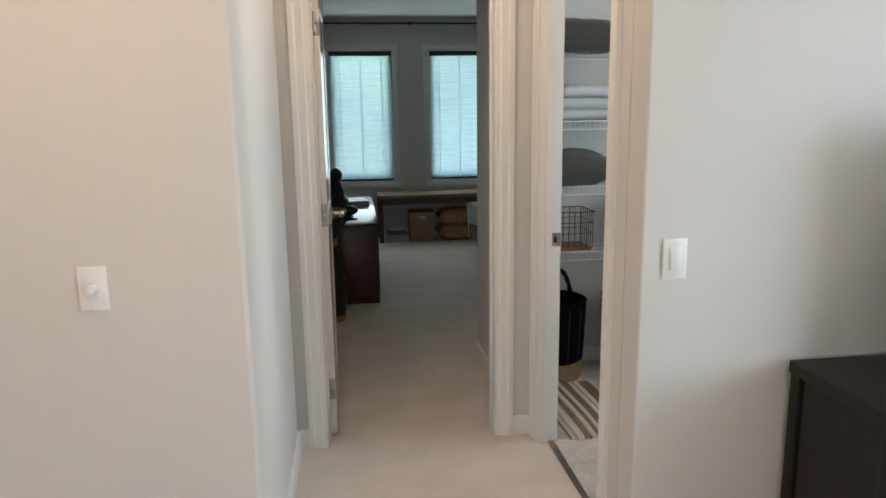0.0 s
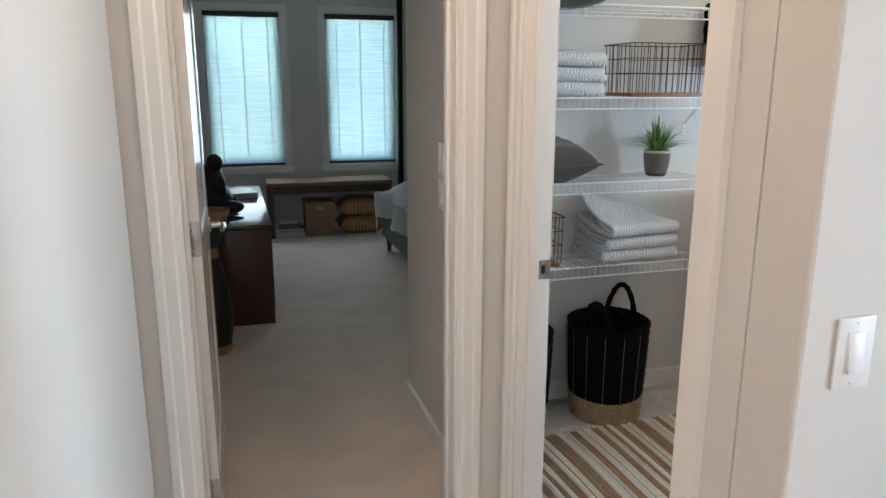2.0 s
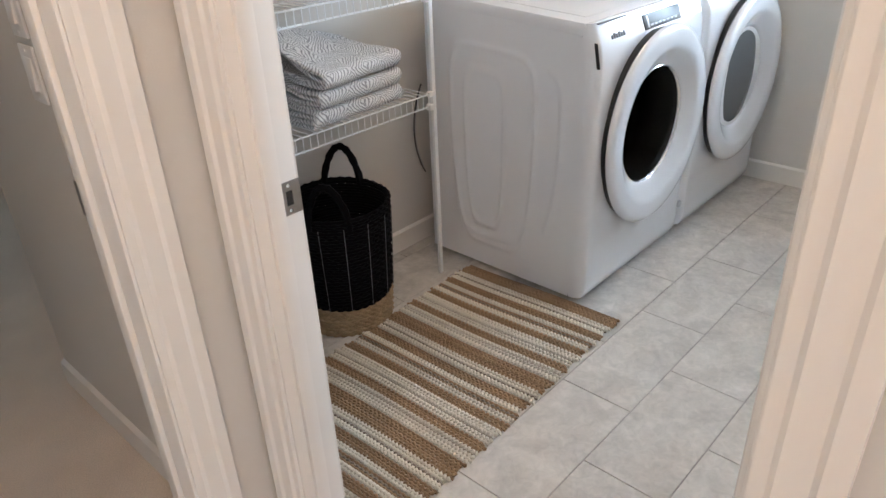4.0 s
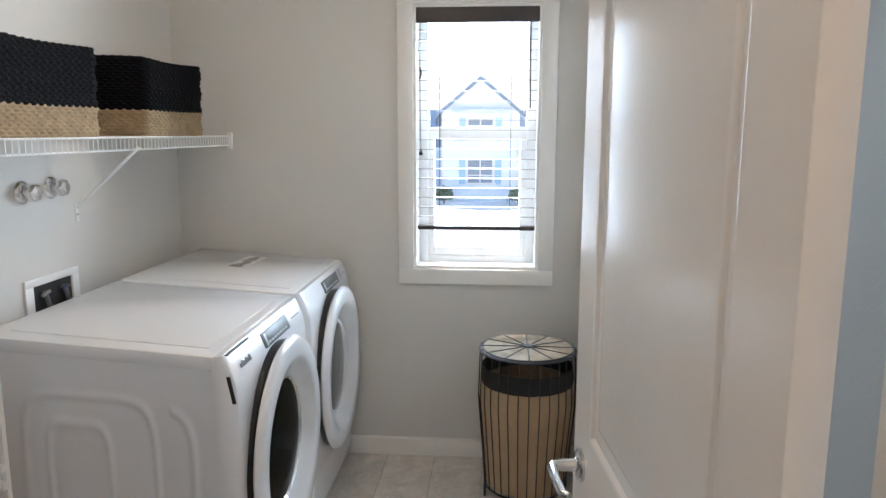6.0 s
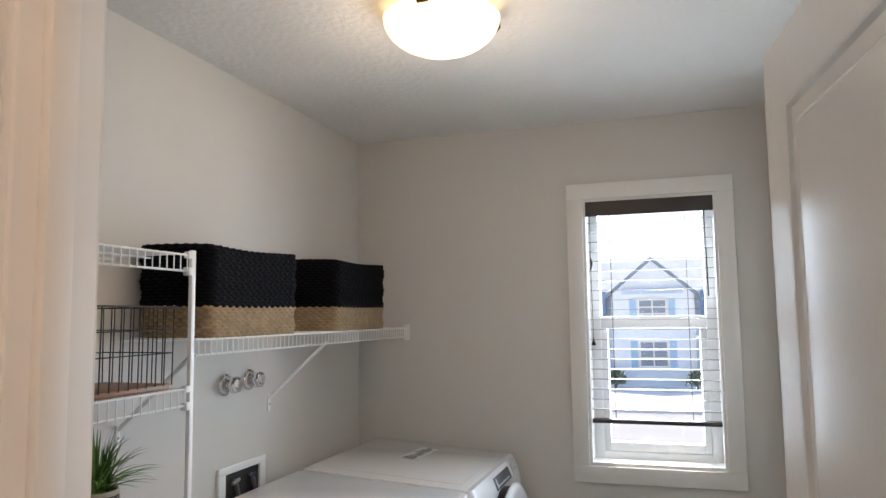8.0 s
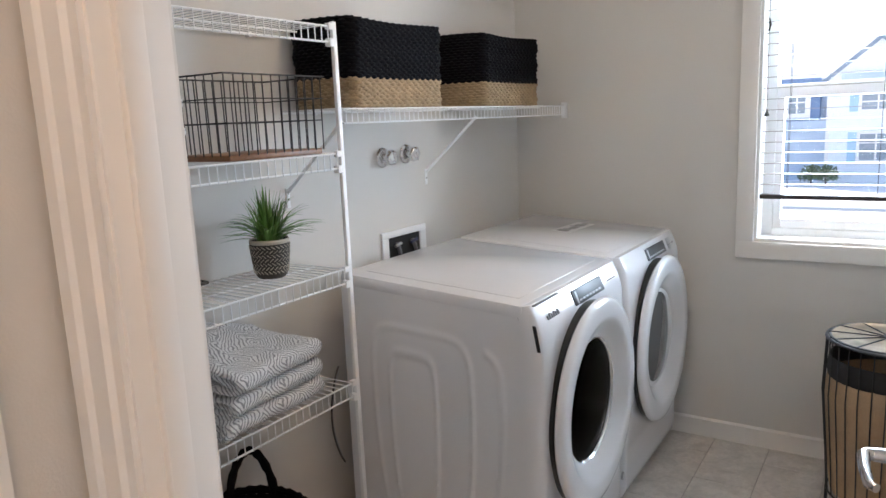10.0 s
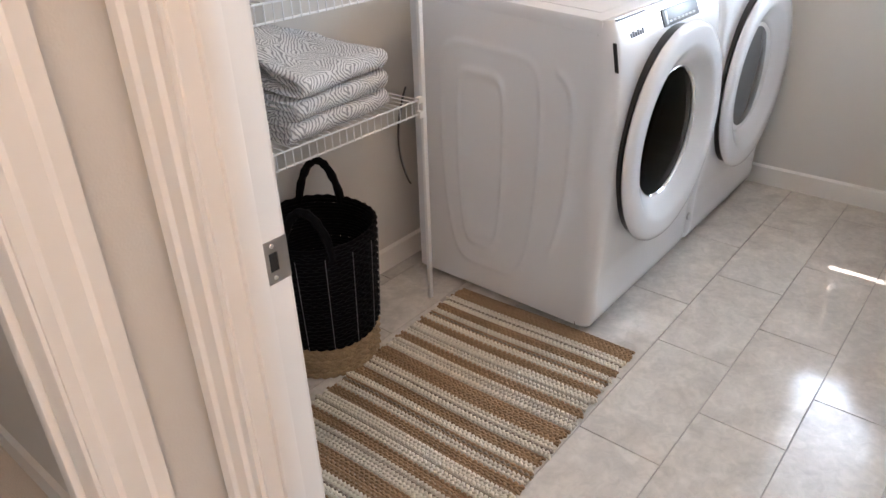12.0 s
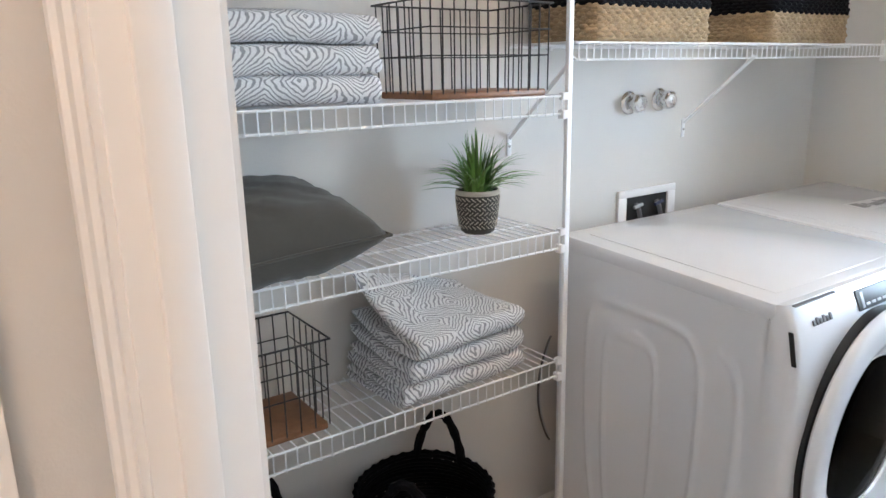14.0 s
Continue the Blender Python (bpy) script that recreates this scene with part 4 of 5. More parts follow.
def towel_stack(at, rz, w, d, h, seed, hump):
    z = at[2]
    for k in range(3):
        t = thing("folded_towel", "folded white bath towel with grey zebra pattern", "towel", (at[0] + 0.005 * (k - 1), at[1] - 0.004 * k, z + 0.002), rz + 2.0 * (k - 1), group="folded towels")
        hp = hump * (0.15, 0.35, 1.0)[k]
        for name, r, ww in (("outer_fold", h / 2 - 0.0065, w - 0.01 * k), ("inner_fold", h / 2 - 0.0200, w - 0.012 - 0.008 * k)):
            f = part(name, cloth_fold(ww, d - 2 * (h / 2 - 0.0065 - r), r, seed + 3 * k + (name == "inner_fold"), hp, d / 2), M_TOWEL, t, smooth=80)
            f.location = (0, 0, h / 2)
        z += h * 0.985


towel_stack((1.842, 3.955, SH[0] + 0.002), 6, 0.385, 0.245, 0.056, 1, 0.105)
towel_stack((1.462, 3.955, SH[2] + 0.002), 0, 0.36, 0.23, 0.059, 5, 0.02)


def cushion(name, label, at, rot, w, d, h, material, seed, cat="cushion", n=30):
    """A stuffed cushion with pinched corners and creases."""
    t = thing(name, label, cat)
    t.matrix_world = pose(*at, *rot)
    bm = bmesh.new()
    g = {}
    for side in (1, -1):
        for i in range(n + 1):
            for j in range(n + 1):
                u, v = 2 * i / n - 1, 2 * j / n - 1
                if side < 0 and (i in (0, n) or j in (0, n)):
                    g[side, i, j] = g[1, i, j]
                    continue
                f = max(0.0, (1 - u ** 4) * (1 - v ** 4)) ** 0.55
                pin = 1 - 0.10 * (1 - abs(u) ** 2) * (abs(v) ** 3)
                pin2 = 1 - 0.10 * (1 - abs(v) ** 2) * (abs(u) ** 3)
                q = Vector((u * 2.2 + seed, v * 2.2, side * 0.7))
                cr = noise.noise(q * 1.3) * 0.10 + noise.noise(Vector((u * 9 + seed, v * 3, 0))) * 0.22 * (1 - f) + noise.noise(Vector((u * 6 + v * 5 + seed, v * 1.5, 4))) * 0.05
                z = side * h / 2 * f * (1 + cr)
                g[side, i, j] = bm.verts.new((u * w / 2 * pin2, v * d / 2 * pin, z + 0.004 * noise.noise(q * 4)))
        for i in range(n):
            for j in range(n):
                q = (g[side, i, j], g[side, i + 1, j], g[side, i + 1, j + 1], g[side, i, j + 1])
                bm.faces.new(q if side > 0 else q[::-1])
    part("cover", bm, material, t, smooth=80)
    edge = [(u * w / 2 * (1 - 0.10 * (1 - abs(v) ** 2) * abs(u) ** 3), v * d / 2 * (1 - 0.10 * (1 - abs(u) ** 2) * abs(v) ** 3), 0) for u, v in [(-1 + 2 * k / 20, -1) for k in range(20)] + [(1, -1 + 2 * k / 20) for k in range(20)] + [(1 - 2 * k / 20, 1) for k in range(20)] + [(-1, 1 - 2 * k / 20) for k in range(20)]]
    bm = bmesh.new()
    tube(bm, edge, 0.004, 6, closed=True)
    part("seam_piping", bm, material, t)
    return t


cushion("cushion", "charcoal linen cushion lying on a wire shelf", (1.330, 3.962, SH[1] + 0.086), (8, -4, 2), 0.55, 0.39, 0.17, M_CHARCOAL, 3)
cushion("cushion", "charcoal linen cushion on the top wire shelf", (1.40, 3.94, SH[3] + 0.080), (6, 3, -3), 0.50, 0.42, 0.17, M_CHARCOAL, 8)


def wire_basket(label, at, w, d, h, n, m):
    """Open black wire basket on a wooden board; origin at its front left corner."""
    t = thing("wire_basket", label, "basket", at, group="black wire baskets")
    part("wooden_base", boxes((0.002, w - 0.002, 0.002, d - 0.002, 0, 0.016), bev=0.004), M_ACACIA, t, "brown acacia board")
    for k in range(3):
        z = 0.035 + (h - 0.035) * (k + 1) / 3
        f = 0.004 * k
        bm = bmesh.new()
        tube(bm, [(-f, -f, z), (w + f, -f, z), (w + f, d + f, z), (-f, d + f, z)], 0.0025 if k == 2 else 0.0017, 6, closed=True)
        part("rim_wire" if k == 2 else "hoop_wire", bm, M_BLACKWIRE, t)
    bm = bmesh.new()
    tube(bm, [(0, 0, 0.012), (0, 0, h)], 0.0017, 6)
    u = part("upright_wire", bm, M_BLACKWIRE, t)
    spots = [(i * w / n, 0, -0.8, 0) for i in range(n + 1)] + [(i * w / n, d, 0.8, 0) for i in range(n + 1)] + [(0, j * d / m, 0, -0.8) for j in range(1, m)] + [(w, j * d / m, 0, 0.8) for j in range(1, m)]
    for i, (x, y, a, b) in enumerate(spots):
        o = u if i == 0 else new("upright_wire", u.data)
        o.parent = t
        o.matrix_local = pose(x, y, 0, -a, b, 0)
    return t


wire_basket("black wire basket with a brown wooden base", (1.762, 3.838, SH[2] + 0.001), 0.338, 0.222, 0.212, 11, 7)
wire_basket("narrow black wire basket with a brown wooden base", (1.185, 3.858, SH[0] + 0.001), 0.300, 0.205, 0.212, 9, 6)


def braid(bm, loop, r, count, amp, phase):
    """A plaited course round a closed loop given by loop(s), 0..1."""
    pts, rad = [], []
    for k in range(count):
        s = k / count
        p, nrm = loop(s)
        w = math.sin((k + phase) * math.pi * 0.66)
        pts.append(Vector(p) + Vector(nrm) * amp * w)
        rad.append(r * (1.0 + 0.22 * w))
    return tube(bm, pts, rad, 6, closed=True)


def round_basket(at, rz, label):
    t = thing("laundry_basket", label, "basket", at, rz, group="round woven baskets")
    Hh, n = 0.445, 43
    black, tan = bmesh.new(), bmesh.new()
    for k in range(n):
        z = 0.006 + Hh * (k + 0.5) / n - 0.005
        f = z / Hh
        R = 0.150 + 0.022 * f ** 0.8 + 0.003 * math.sin(k * 1.7)

        def loop(s, R=R, z=z):
            a = 2 * math.pi * s
            return (R * math.cos(a), R * math.sin(a), z + 0.002 * math.sin(3 * a + z * 40)), (math.cos(a), math.sin(a), 0)

        braid(tan if k < 10 else black, loop, 0.0064, 104, 0.0020, (k % 2) * 1.5)
    tagged(part("woven_body", black, M_ROPE_BLACK, t, "black woven seagrass body", smooth=80), kind="stuff")
    tagged(part("woven_foot", tan, M_ROPE_TAN, t, "natural seagrass foot band", smooth=80), kind="stuff")
    bm = bmesh.new()
    lathe(bm, [(0.0, 0.004), (0.147, 0.004), (0.147, 0.012), (0, 0.012)], 36)
    part("base", bm, M_ROPE_TAN, t)
    for k in range(14):
        a = 2 * math.pi * k / 14 + 0.1
        bm = bmesh.new()
        tube(bm, [((0.1595 + 0.022 * (z / Hh) ** 0.8) * math.cos(a), (0.1595 + 0.022 * (z / Hh) ** 0.8) * math.sin(a), z) for z in (0.11, 0.2, 0.3, 0.36, 0.415)], 0.0011, 5)
        part("stitch", bm, mat("pale_stitch", (0.16, 0.16, 0.17), 0.8) if k == 0 else bpy.data.materials["pale_stitch"], t)
    for a0 in (42, 222):
        bm = bmesh.new()
        pts = []
        for k in range(19):
            u = k / 18
            a = radians(a0 + (u - 0.5) * 44)
            pts.append((0.176 * math.cos(a), 0.176 * math.sin(a), 0.41 + 0.15 * math.sin(math.pi * u) ** 0.6))
        tube(bm, pts, [0.0125 + 0.002 * math.sin(k * 2.4) for k in range(19)], 8)
        part("handle", bm, M_ROPE_BLACK, t, "black wrapped rope handle")
    return t


round_basket((1.752, 3.900, 0), 0, "tall black woven laundry basket with tan foot")
round_basket((1.285, 3.900, 0), 20, "tall black woven laundry basket with tan foot")


def box_basket(at, w, d, h, rz):
    """Rectangular basket with plaited courses; origin at its front left corner."""
    t = thing("storage_basket", "rectangular black woven basket with natural base band", "basket", at, rz, group="rectangular baskets")
    rr, n = 0.03, 27
    black, tan = bmesh.new(), bmesh.new()
    per = 2 * (w + d)
    for k in range(n):
        z = 0.006 + h * k / n
        grow = 0.003 * math.sin(k * 0.9) + 0.006 * (k / n)

        def loop(s, z=z, grow=grow):
            L = s * per
            if L < w:
                p, q = (L, 0), (0, -1)
            elif L < w + d:
                p, q = (w, L - w), (1, 0)
            elif L < 2 * w + d:
                p, q = (w - (L - w - d), d), (0, 1)
            else:
                p, q = (0, d - (L - 2 * w - d)), (-1, 0)
            x, y = p
            cx, cy = min(max(x, rr), w - rr), min(max(y, rr), d - rr)
            v = Vector((x - cx, y - cy, 0))
            if abs(x - cx) > 0 and abs(y - cy) > 0:
                v = v.normalized() * rr
                q = (v.x / rr, v.y / rr)
            sag = 0.006 * math.sin(math.pi * s * 4) * k / n
            return (cx + v.x + q[0] * grow, cy + v.y + q[1] * grow, z - sag), (q[0], q[1], 0)

        braid(tan if k < 9 else black, loop, 0.0072, 132, 0.0024, (k % 2) * 1.5)
    tagged(part("woven_body", black, M_ROPE_BLACK, t, "black woven seagrass body", smooth=80), kind="stuff")
    tagged(part("woven_base", tan, M_ROPE_TAN, t, "natural seagrass base band", smooth=80), kind="stuff")
    part("floor_board", boxes((0.01, w - 0.01, 0.01, d - 0.01, 0.002, 0.012)), M_ROPE_TAN, t)
    return t


box_basket((2.248, 3.838, 1.537), 0.478, 0.235, 0.262, 0)
box_basket((3.040, 3.842, 1.537), 0.476, 0.228, 0.275, 0)

# potted grass
plant = thing("potted_plant", "small artificial grass plant in a patterned pot", "plant", (1.975, 3.955, SH[1] + 0.001))
bm = bmesh.new()
lathe(bm, [(0.0, 0.0), (0.036, 0.0), (0.043, 0.006), (0.052, 0.045), (0.056, 0.085), (0.055, 0.106), (0.052, 0.110), (0.049, 0.106), (0.049, 0.095), (0.0, 0.093)], 40)
part("pot", bm, M_POT, plant, "dark pot with carved cream chevrons", smooth=60)
bm = bmesh.new()
for r_ in range(7):
    z0 = 0.016 + r_ * 0.0118
    for k in range(26):
        a = 2 * math.pi * (k + 0.5 * (r_ % 2)) / 26
        R0 = 0.0445 + 0.0125 * (z0 / 0.1) ** 0.7
        lean = 0.10 * (1 if r_ % 2 else -1)
        p, q = (R0 * math.cos(a - lean), R0 * math.sin(a - lean), z0), ((R0 + 0.0008) * math.cos(a + lean), (R0 + 0.0008) * math.sin(a + lean), z0 + 0.0085)
        tube(bm, [p, q], 0.0015, 4)
part("chevron_pattern", bm, M_POTMARK, plant, "cream carved chevron marks")
bm = bmesh.new()
lathe(bm, [(0.0505, 0.097), (0.0565, 0.100), (0.0572, 0.107), (0.053, 0.112), (0.050, 0.108)], 40, caps=False)
part("rim", bm, M_POTMARK, plant, "cream pot rim")
rnd = random.Random(4)
bm = bmesh.new()
for k in range(150):
    a = rnd.uniform(0, 2 * math.pi)
    out, hgt = 0.012 + 0.135 * rnd.random() ** 1.4, rnd.uniform(0.10, 0.175)
    if out > 0.10:
        hgt *= rnd.uniform(0.45, 0.8)
    r0 = rnd.uniform(0, 0.035)
    wv = rnd.uniform(0.0028, 0.0048)
    side = Vector((-math.sin(a), math.cos(a), 0))
    prev = None
    for i in range(7):
        u = i / 6
        p = Vector(((r0 + out * u ** 1.7) * math.cos(a), (r0 + out * u ** 1.7) * math.sin(a), 0.098 + hgt * (u - 0.22 * u ** 3 * (out / 0.06))))
        ww = wv * (1 - u ** 2.2) + 0.0003
        cur = [bm.verts.new(p - side * ww), bm.verts.new(p + Vector((0, 0, -ww * 0.5))), bm.verts.new(p + side * ww)]
        if prev:
            bm.faces.new((prev[0], prev[1], cur[1], cur[0]))
            bm.faces.new((prev[1], prev[2], cur[2], cur[1]))
        prev = cur
tagged(part("foliage", bm, M_LEAF, plant, "green plastic grass blades", smooth=60), kind="stuff")

# hamper
M_BURLAP = mat("tan_burlap", (0.44, 0.31, 0.195), 0.95, var=0.12, scale=12, bump=0.5, bscale=380, grain=0.2, spec=0.1)
M_FELT = mat("dark_felt", (0.02, 0.019, 0.02), 0.95, var=0.1)
ham = thing("laundry_hamper", "round black wire hamper with tan lining and glass lid", "hamper", (3.455, 2.455, 0))
RT, RB = 0.200, 0.175
for z, R, r in ((0.655, RT, 0.006), (0.66, RT - 0.012, 0.004), (0.060, RB, 0.004)):
    bm = bmesh.new()
    tube(bm, [(R * math.cos(2 * math.pi * k / 48), R * math.sin(2 * math.pi * k / 48), z) for k in range(48)], r, 8, closed=True)
    part("hoop", bm, M_BLACKWIRE, ham)
for k in range(30):
    a = 2 * math.pi * k / 30
    bm = bmesh.new()
    tube(bm, [(RT * math.cos(a), RT * math.sin(a), 0.655), ((RT + 0.006) * math.cos(a), (RT + 0.006) * math.sin(a), 0.45), ((RB + 0.01) * math.cos(a), (RB + 0.01) * math.sin(a), 0.20), (RB * math.cos(a), RB * math.sin(a), 0.06)], 0.0026, 5)
    part("rib", bm, M_BLACKWIRE, ham)
for a in (100, 190, 280, 10):
    bm = bmesh.new()
    a = radians(a)
    tube(bm, [(RB * math.cos(a), RB * math.sin(a), 0.07), (RB * math.cos(a), RB * math.sin(a), 0)], 0.006, 6)
    part("leg", bm, M_BLACKWIRE, ham)
bm = bmesh.new()
n = 64
prof = [(RB - 0.012, 0.065), (RB + 0.004, 0.20), (RT - 0.002, 0.45), (RT - 0.010, 0.52)]
lathe(bm, [(0.0, 0.062)] + prof + [(RT - 0.02, 0.52), (RB - 0.02, 0.08), (0, 0.07)], n)
for v in bm.verts:
    a = math.atan2(v.co.y, v.co.x)
    v.co.x *= 1 + 0.012 * math.cos(15 * a)
    v.co.y *= 1 + 0.012 * math.cos(15 * a)
part("lining", bm, M_BURLAP, ham, "tan burlap lining", smooth=60)
bm = bmesh.new()
lathe(bm, [(RT - 0.008, 0.515), (RT - 0.004, 0.54), (RT - 0.010, 0.59), (RT - 0.014, 0.59), (RT - 0.014, 0.515)], n, caps=False)
part("lining_cuff", bm, M_FELT, ham, "black lining cuff")
M_LID = mat("capiz_lid", (0.40, 0.33, 0.25), 0.22, var=0.45, scale=14, bump=0.1, coat=0.5)
for k in range(12):
    bm = bmesh.new()
    a0, a1 = 2 * math.pi * k / 12 + 0.02, 2 * math.pi * (k + 1) / 12 - 0.02
    lo, hi = [], []
    for z, lst in ((0.660, lo), (0.664, hi)):
        for r_, a in ((0.022, a0), (RT - 0.014, a0), (RT - 0.014, (a0 + a1) / 2), (RT - 0.014, a1), (0.022, a1)):
            lst.append(bm.verts.new((r_ * math.cos(a), r_ * math.sin(a), z)))
    bm.faces.new(hi)
    bm.faces.new(lo[::-1])
    for i in range(5):
        bm.faces.new((lo[i], lo[(i + 1) % 5], hi[(i + 1) % 5], hi[i]))
    part("lid_segment", bm, M_LID, ham, "pale mottled lid segment")
    bm = bmesh.new()
    a = 2 * math.pi * k / 12
    tube(bm, [(0.015 * math.cos(a), 0.015 * math.sin(a), 0.666), ((RT - 0.006) * math.cos(a), (RT - 0.006) * math.sin(a), 0.664)], 0.0025, 5)
    part("lid_spoke", bm, M_BLACKWIRE, ham)
bm = bmesh.new()
lathe(bm, [(0, 0.660), (0.022, 0.660), (0.022, 0.670), (0, 0.672)], 20)
part("lid_hub", bm, M_BLACKWIRE, ham)

# rug: thick cords laid side by side, stripes across
M_JUTE = mat("brown_jute", (0.33, 0.22, 0.135), 0.95, var=0.12, scale=10, bump=0.5, bscale=400, grain=0.25, spec=0.1, islands=0.15)
M_COTTON = mat("cream_cotton", (0.72, 0.67, 0.58), 0.95, var=0.06, scale=10, bump=0.5, bscale=400, grain=0.12, spec=0.1, islands=0.12)
M_TAUPE = mat("taupe_cotton", (0.27, 0.225, 0.18), 0.95, var=0.1, scale=10, bump=0.5, bscale=400, grain=0.2, spec=0.1)
rug = thing("rug", "striped brown jute and cream cotton woven rug", "rug", (2.300, 3.132, 0), 2.2)
seqs = "BBBBBBB WW T WW BBBB WW B T B WW BBBB WWW T WW BBBB W T WWW "
order = "".join(c for c in (seqs * 6) if c != " ")
cord, cords = 0.0098, {"B": bmesh.new(), "W": bmesh.new(), "T": bmesh.new()}
rr_ = random.Random(7)
x, i = 0.0, 0
while x < 1.165:
    c = order[i]
    wd = cord * (1.15 if c == "W" else 0.75 if c == "T" else 0.95)
    e0, e1 = rr_.uniform(-0.008, 0.006), rr_.uniform(-0.006, 0.008)
    seg = 192 if c == "W" else 150
    pts, rad = [], []
    for k in range(seg + 1):
        u = k / seg
        wob = 0.004 * math.sin(u * 5 + x * 6)
        st = math.sin(k * math.pi / 2 + i * 2.4)
        pts.append((-(x + wd / 2) + wob + 0.0013 * st, e0 + (0.642 + e1 - e0) * u, 0.0055 + 0.0016 * st * (1 if (i % 2) else -1)))
        rad.append(wd * (0.50 + (0.28 * st if c == "W" else 0.14 * st)))
    tube(cords[c], pts, rad, 5)
    x += wd
    i += 1
for c, m, lab in (("B", M_JUTE, "brown jute cords"), ("W", M_COTTON, "cream cotton cords"), ("T", M_TAUPE, "taupe cords")):
    tagged(part("cord_stripes", cords[c], m, rug, lab, smooth=70), kind="stuff")

# ---- loft: console and screen ----
M_ESPRESSO = mat("espresso_laminate", (0.020, 0.015, 0.013), 0.5, spec=0.25, var=0.2, scale=6, bump=0.05, bscale=90, grain=0.1)
con = thing("media_console", "low espresso-brown media console against the wall", "cabinet", (1.430, 1.60, 0))
part("top", boxes((0, 1.3, 0, 0.41, 0.717, 0.753), bev=0.002), M_ESPRESSO, con)
for x in (0.004, 1.262):
    part("side_rail", boxes((x, x + 0.034, 0.365, 0.405, 0, 0.716), bev=0.002), M_ESPRESSO, con)
    part("side_rail", boxes((x, x + 0.034, 0.005, 0.045, 0, 0.716), bev=0.002), M_ESPRESSO, con)
    part("side_panel", boxes((x + 0.008, x + 0.026, 0.050, 0.352, 0.05, 0.716)), M_ESPRESSO, con)
part("back_panel", boxes((0.05, 1.25, 0.385, 0.395, 0.05, 0.716)), M_ESPRESSO, con)
part("shelf", boxes((0.04, 1.26, 0.02, 0.38, 0.30, 0.325)), M_ESPRESSO, con)
part("bottom", boxes((0.04, 1.26, 0.02, 0.38, 0.05, 0.08)), M_ESPRESSO, con)
for k in (0, 1):
    dr = part("door", boxes((0.042 + 0.61 * k, 0.645 + 0.61 * k, 0.0, 0.018, 0.06, 0.71), bev=0.002), M_ESPRESSO, con)
tv = thing("television", "thin dark television standing on the console", "television", (1.690, 1.83, 0.754), -6)
part("screen", boxes((0.008, 0.97, -0.004, 0.0, 0.035, 0.65)), mat("blue_black_screen", (0.02, 0.035, 0.05), 0.08, var=0.02), tv)
part("housing", boxes((0, 0.978, 0.0, 0.035, 0.025, 0.66), bev=0.004), mat("slate_plastic", (0.05, 0.075, 0.10), 0.35), tv)
for x in (0.02, 0.90):
    part("foot", boxes((x - 0.03, x + 0.03, -0.06, 0.07, 0, 0.026), bev=0.004), M_GASKET, tv)

# ---- bedroom ----
M_MAHOGANY = mat("dark_mahogany", (0.055, 0.018, 0.012), 0.35, var=0.3, scale=7, bump=0.05, bscale=80, grain=0.12, coat=0.2)
M_TOPWOOD = mat("polished_dark_wood", (0.06, 0.035, 0.03), 0.18, var=0.2, scale=6, coat=0.4)
M_BRONZE = mat("black_bronze", (0.012, 0.011, 0.011), 0.4, var=0.2, scale=12)
M_RATTAN = mat("tan_rattan", (0.34, 0.19, 0.09), 0.6, var=0.2, scale=20, bump=0.4, bscale=200)
M_PAPER = mat("book_paper", (0.50, 0.49, 0.46), 0.85, var=0.05)
M_DUVET = mat("white_duvet", (0.74, 0.74, 0.73), 0.9, var=0.04, scale=3, bump=0.3, bscale=60, sheen=0.1)
M_GREYFAB = mat("grey_upholstery", (0.13, 0.13, 0.135), 0.9, var=0.1, scale=10, bump=0.4, bscale=350)
M_BLACKCLOTH = mat("black_curtain", (0.008, 0.008, 0.009), 0.9, spec=0.15, var=0.2, scale=8, sheen=0.1)
M_KRAFT = mat("tan_card", (0.30, 0.20, 0.125), 0.8, var=0.1, scale=6)
M_MUSTARD = mat("mustard_weave", (0.33, 0.185, 0.075), 0.9, var=0.12, scale=20, bump=0.4, bscale=300)
M_DOT = mat("gold_dot", (0.62, 0.50, 0.30), 0.7)

dr = thing("dresser", "dark mahogany dresser with a polished top", "dresser", (-0.11, 5.575, 0))
part("carcass", boxes((0.01, 0.495, 0.015, 1.74, 0.05, 0.605), bev=0.002), M_MAHOGANY, dr)
part("top", boxes((-0.0, 0.508, 0.0, 1.755, 0.605, 0.630), bev=0.003), M_TOPWOOD, dr, "polished reflective top")
for y in (0.015, 1.69):
    for x in (0.012, 0.445):
        part("foot", boxes((x, x + 0.05, y, y + 0.05, 0, 0.05)), M_MAHOGANY, dr)
part("end_panel", boxes((0.006, 0.499, 0.004, 0.014, 0.0, 0.600), bev=0.001), M_MAHOGANY, dr)
for k in range(3):
    d_ = part("drawer_front", boxes((0.495, 0.505, 0.04 + 0.565 * k, 0.585 + 0.565 * k, 0.08, 0.33), bev=0.002), M_MAHOGANY, dr)
    d_ = part("drawer_front", boxes((0.495, 0.505, 0.04 + 0.565 * k, 0.585 + 0.565 * k, 0.345, 0.595), bev=0.002), M_MAHOGANY, dr)

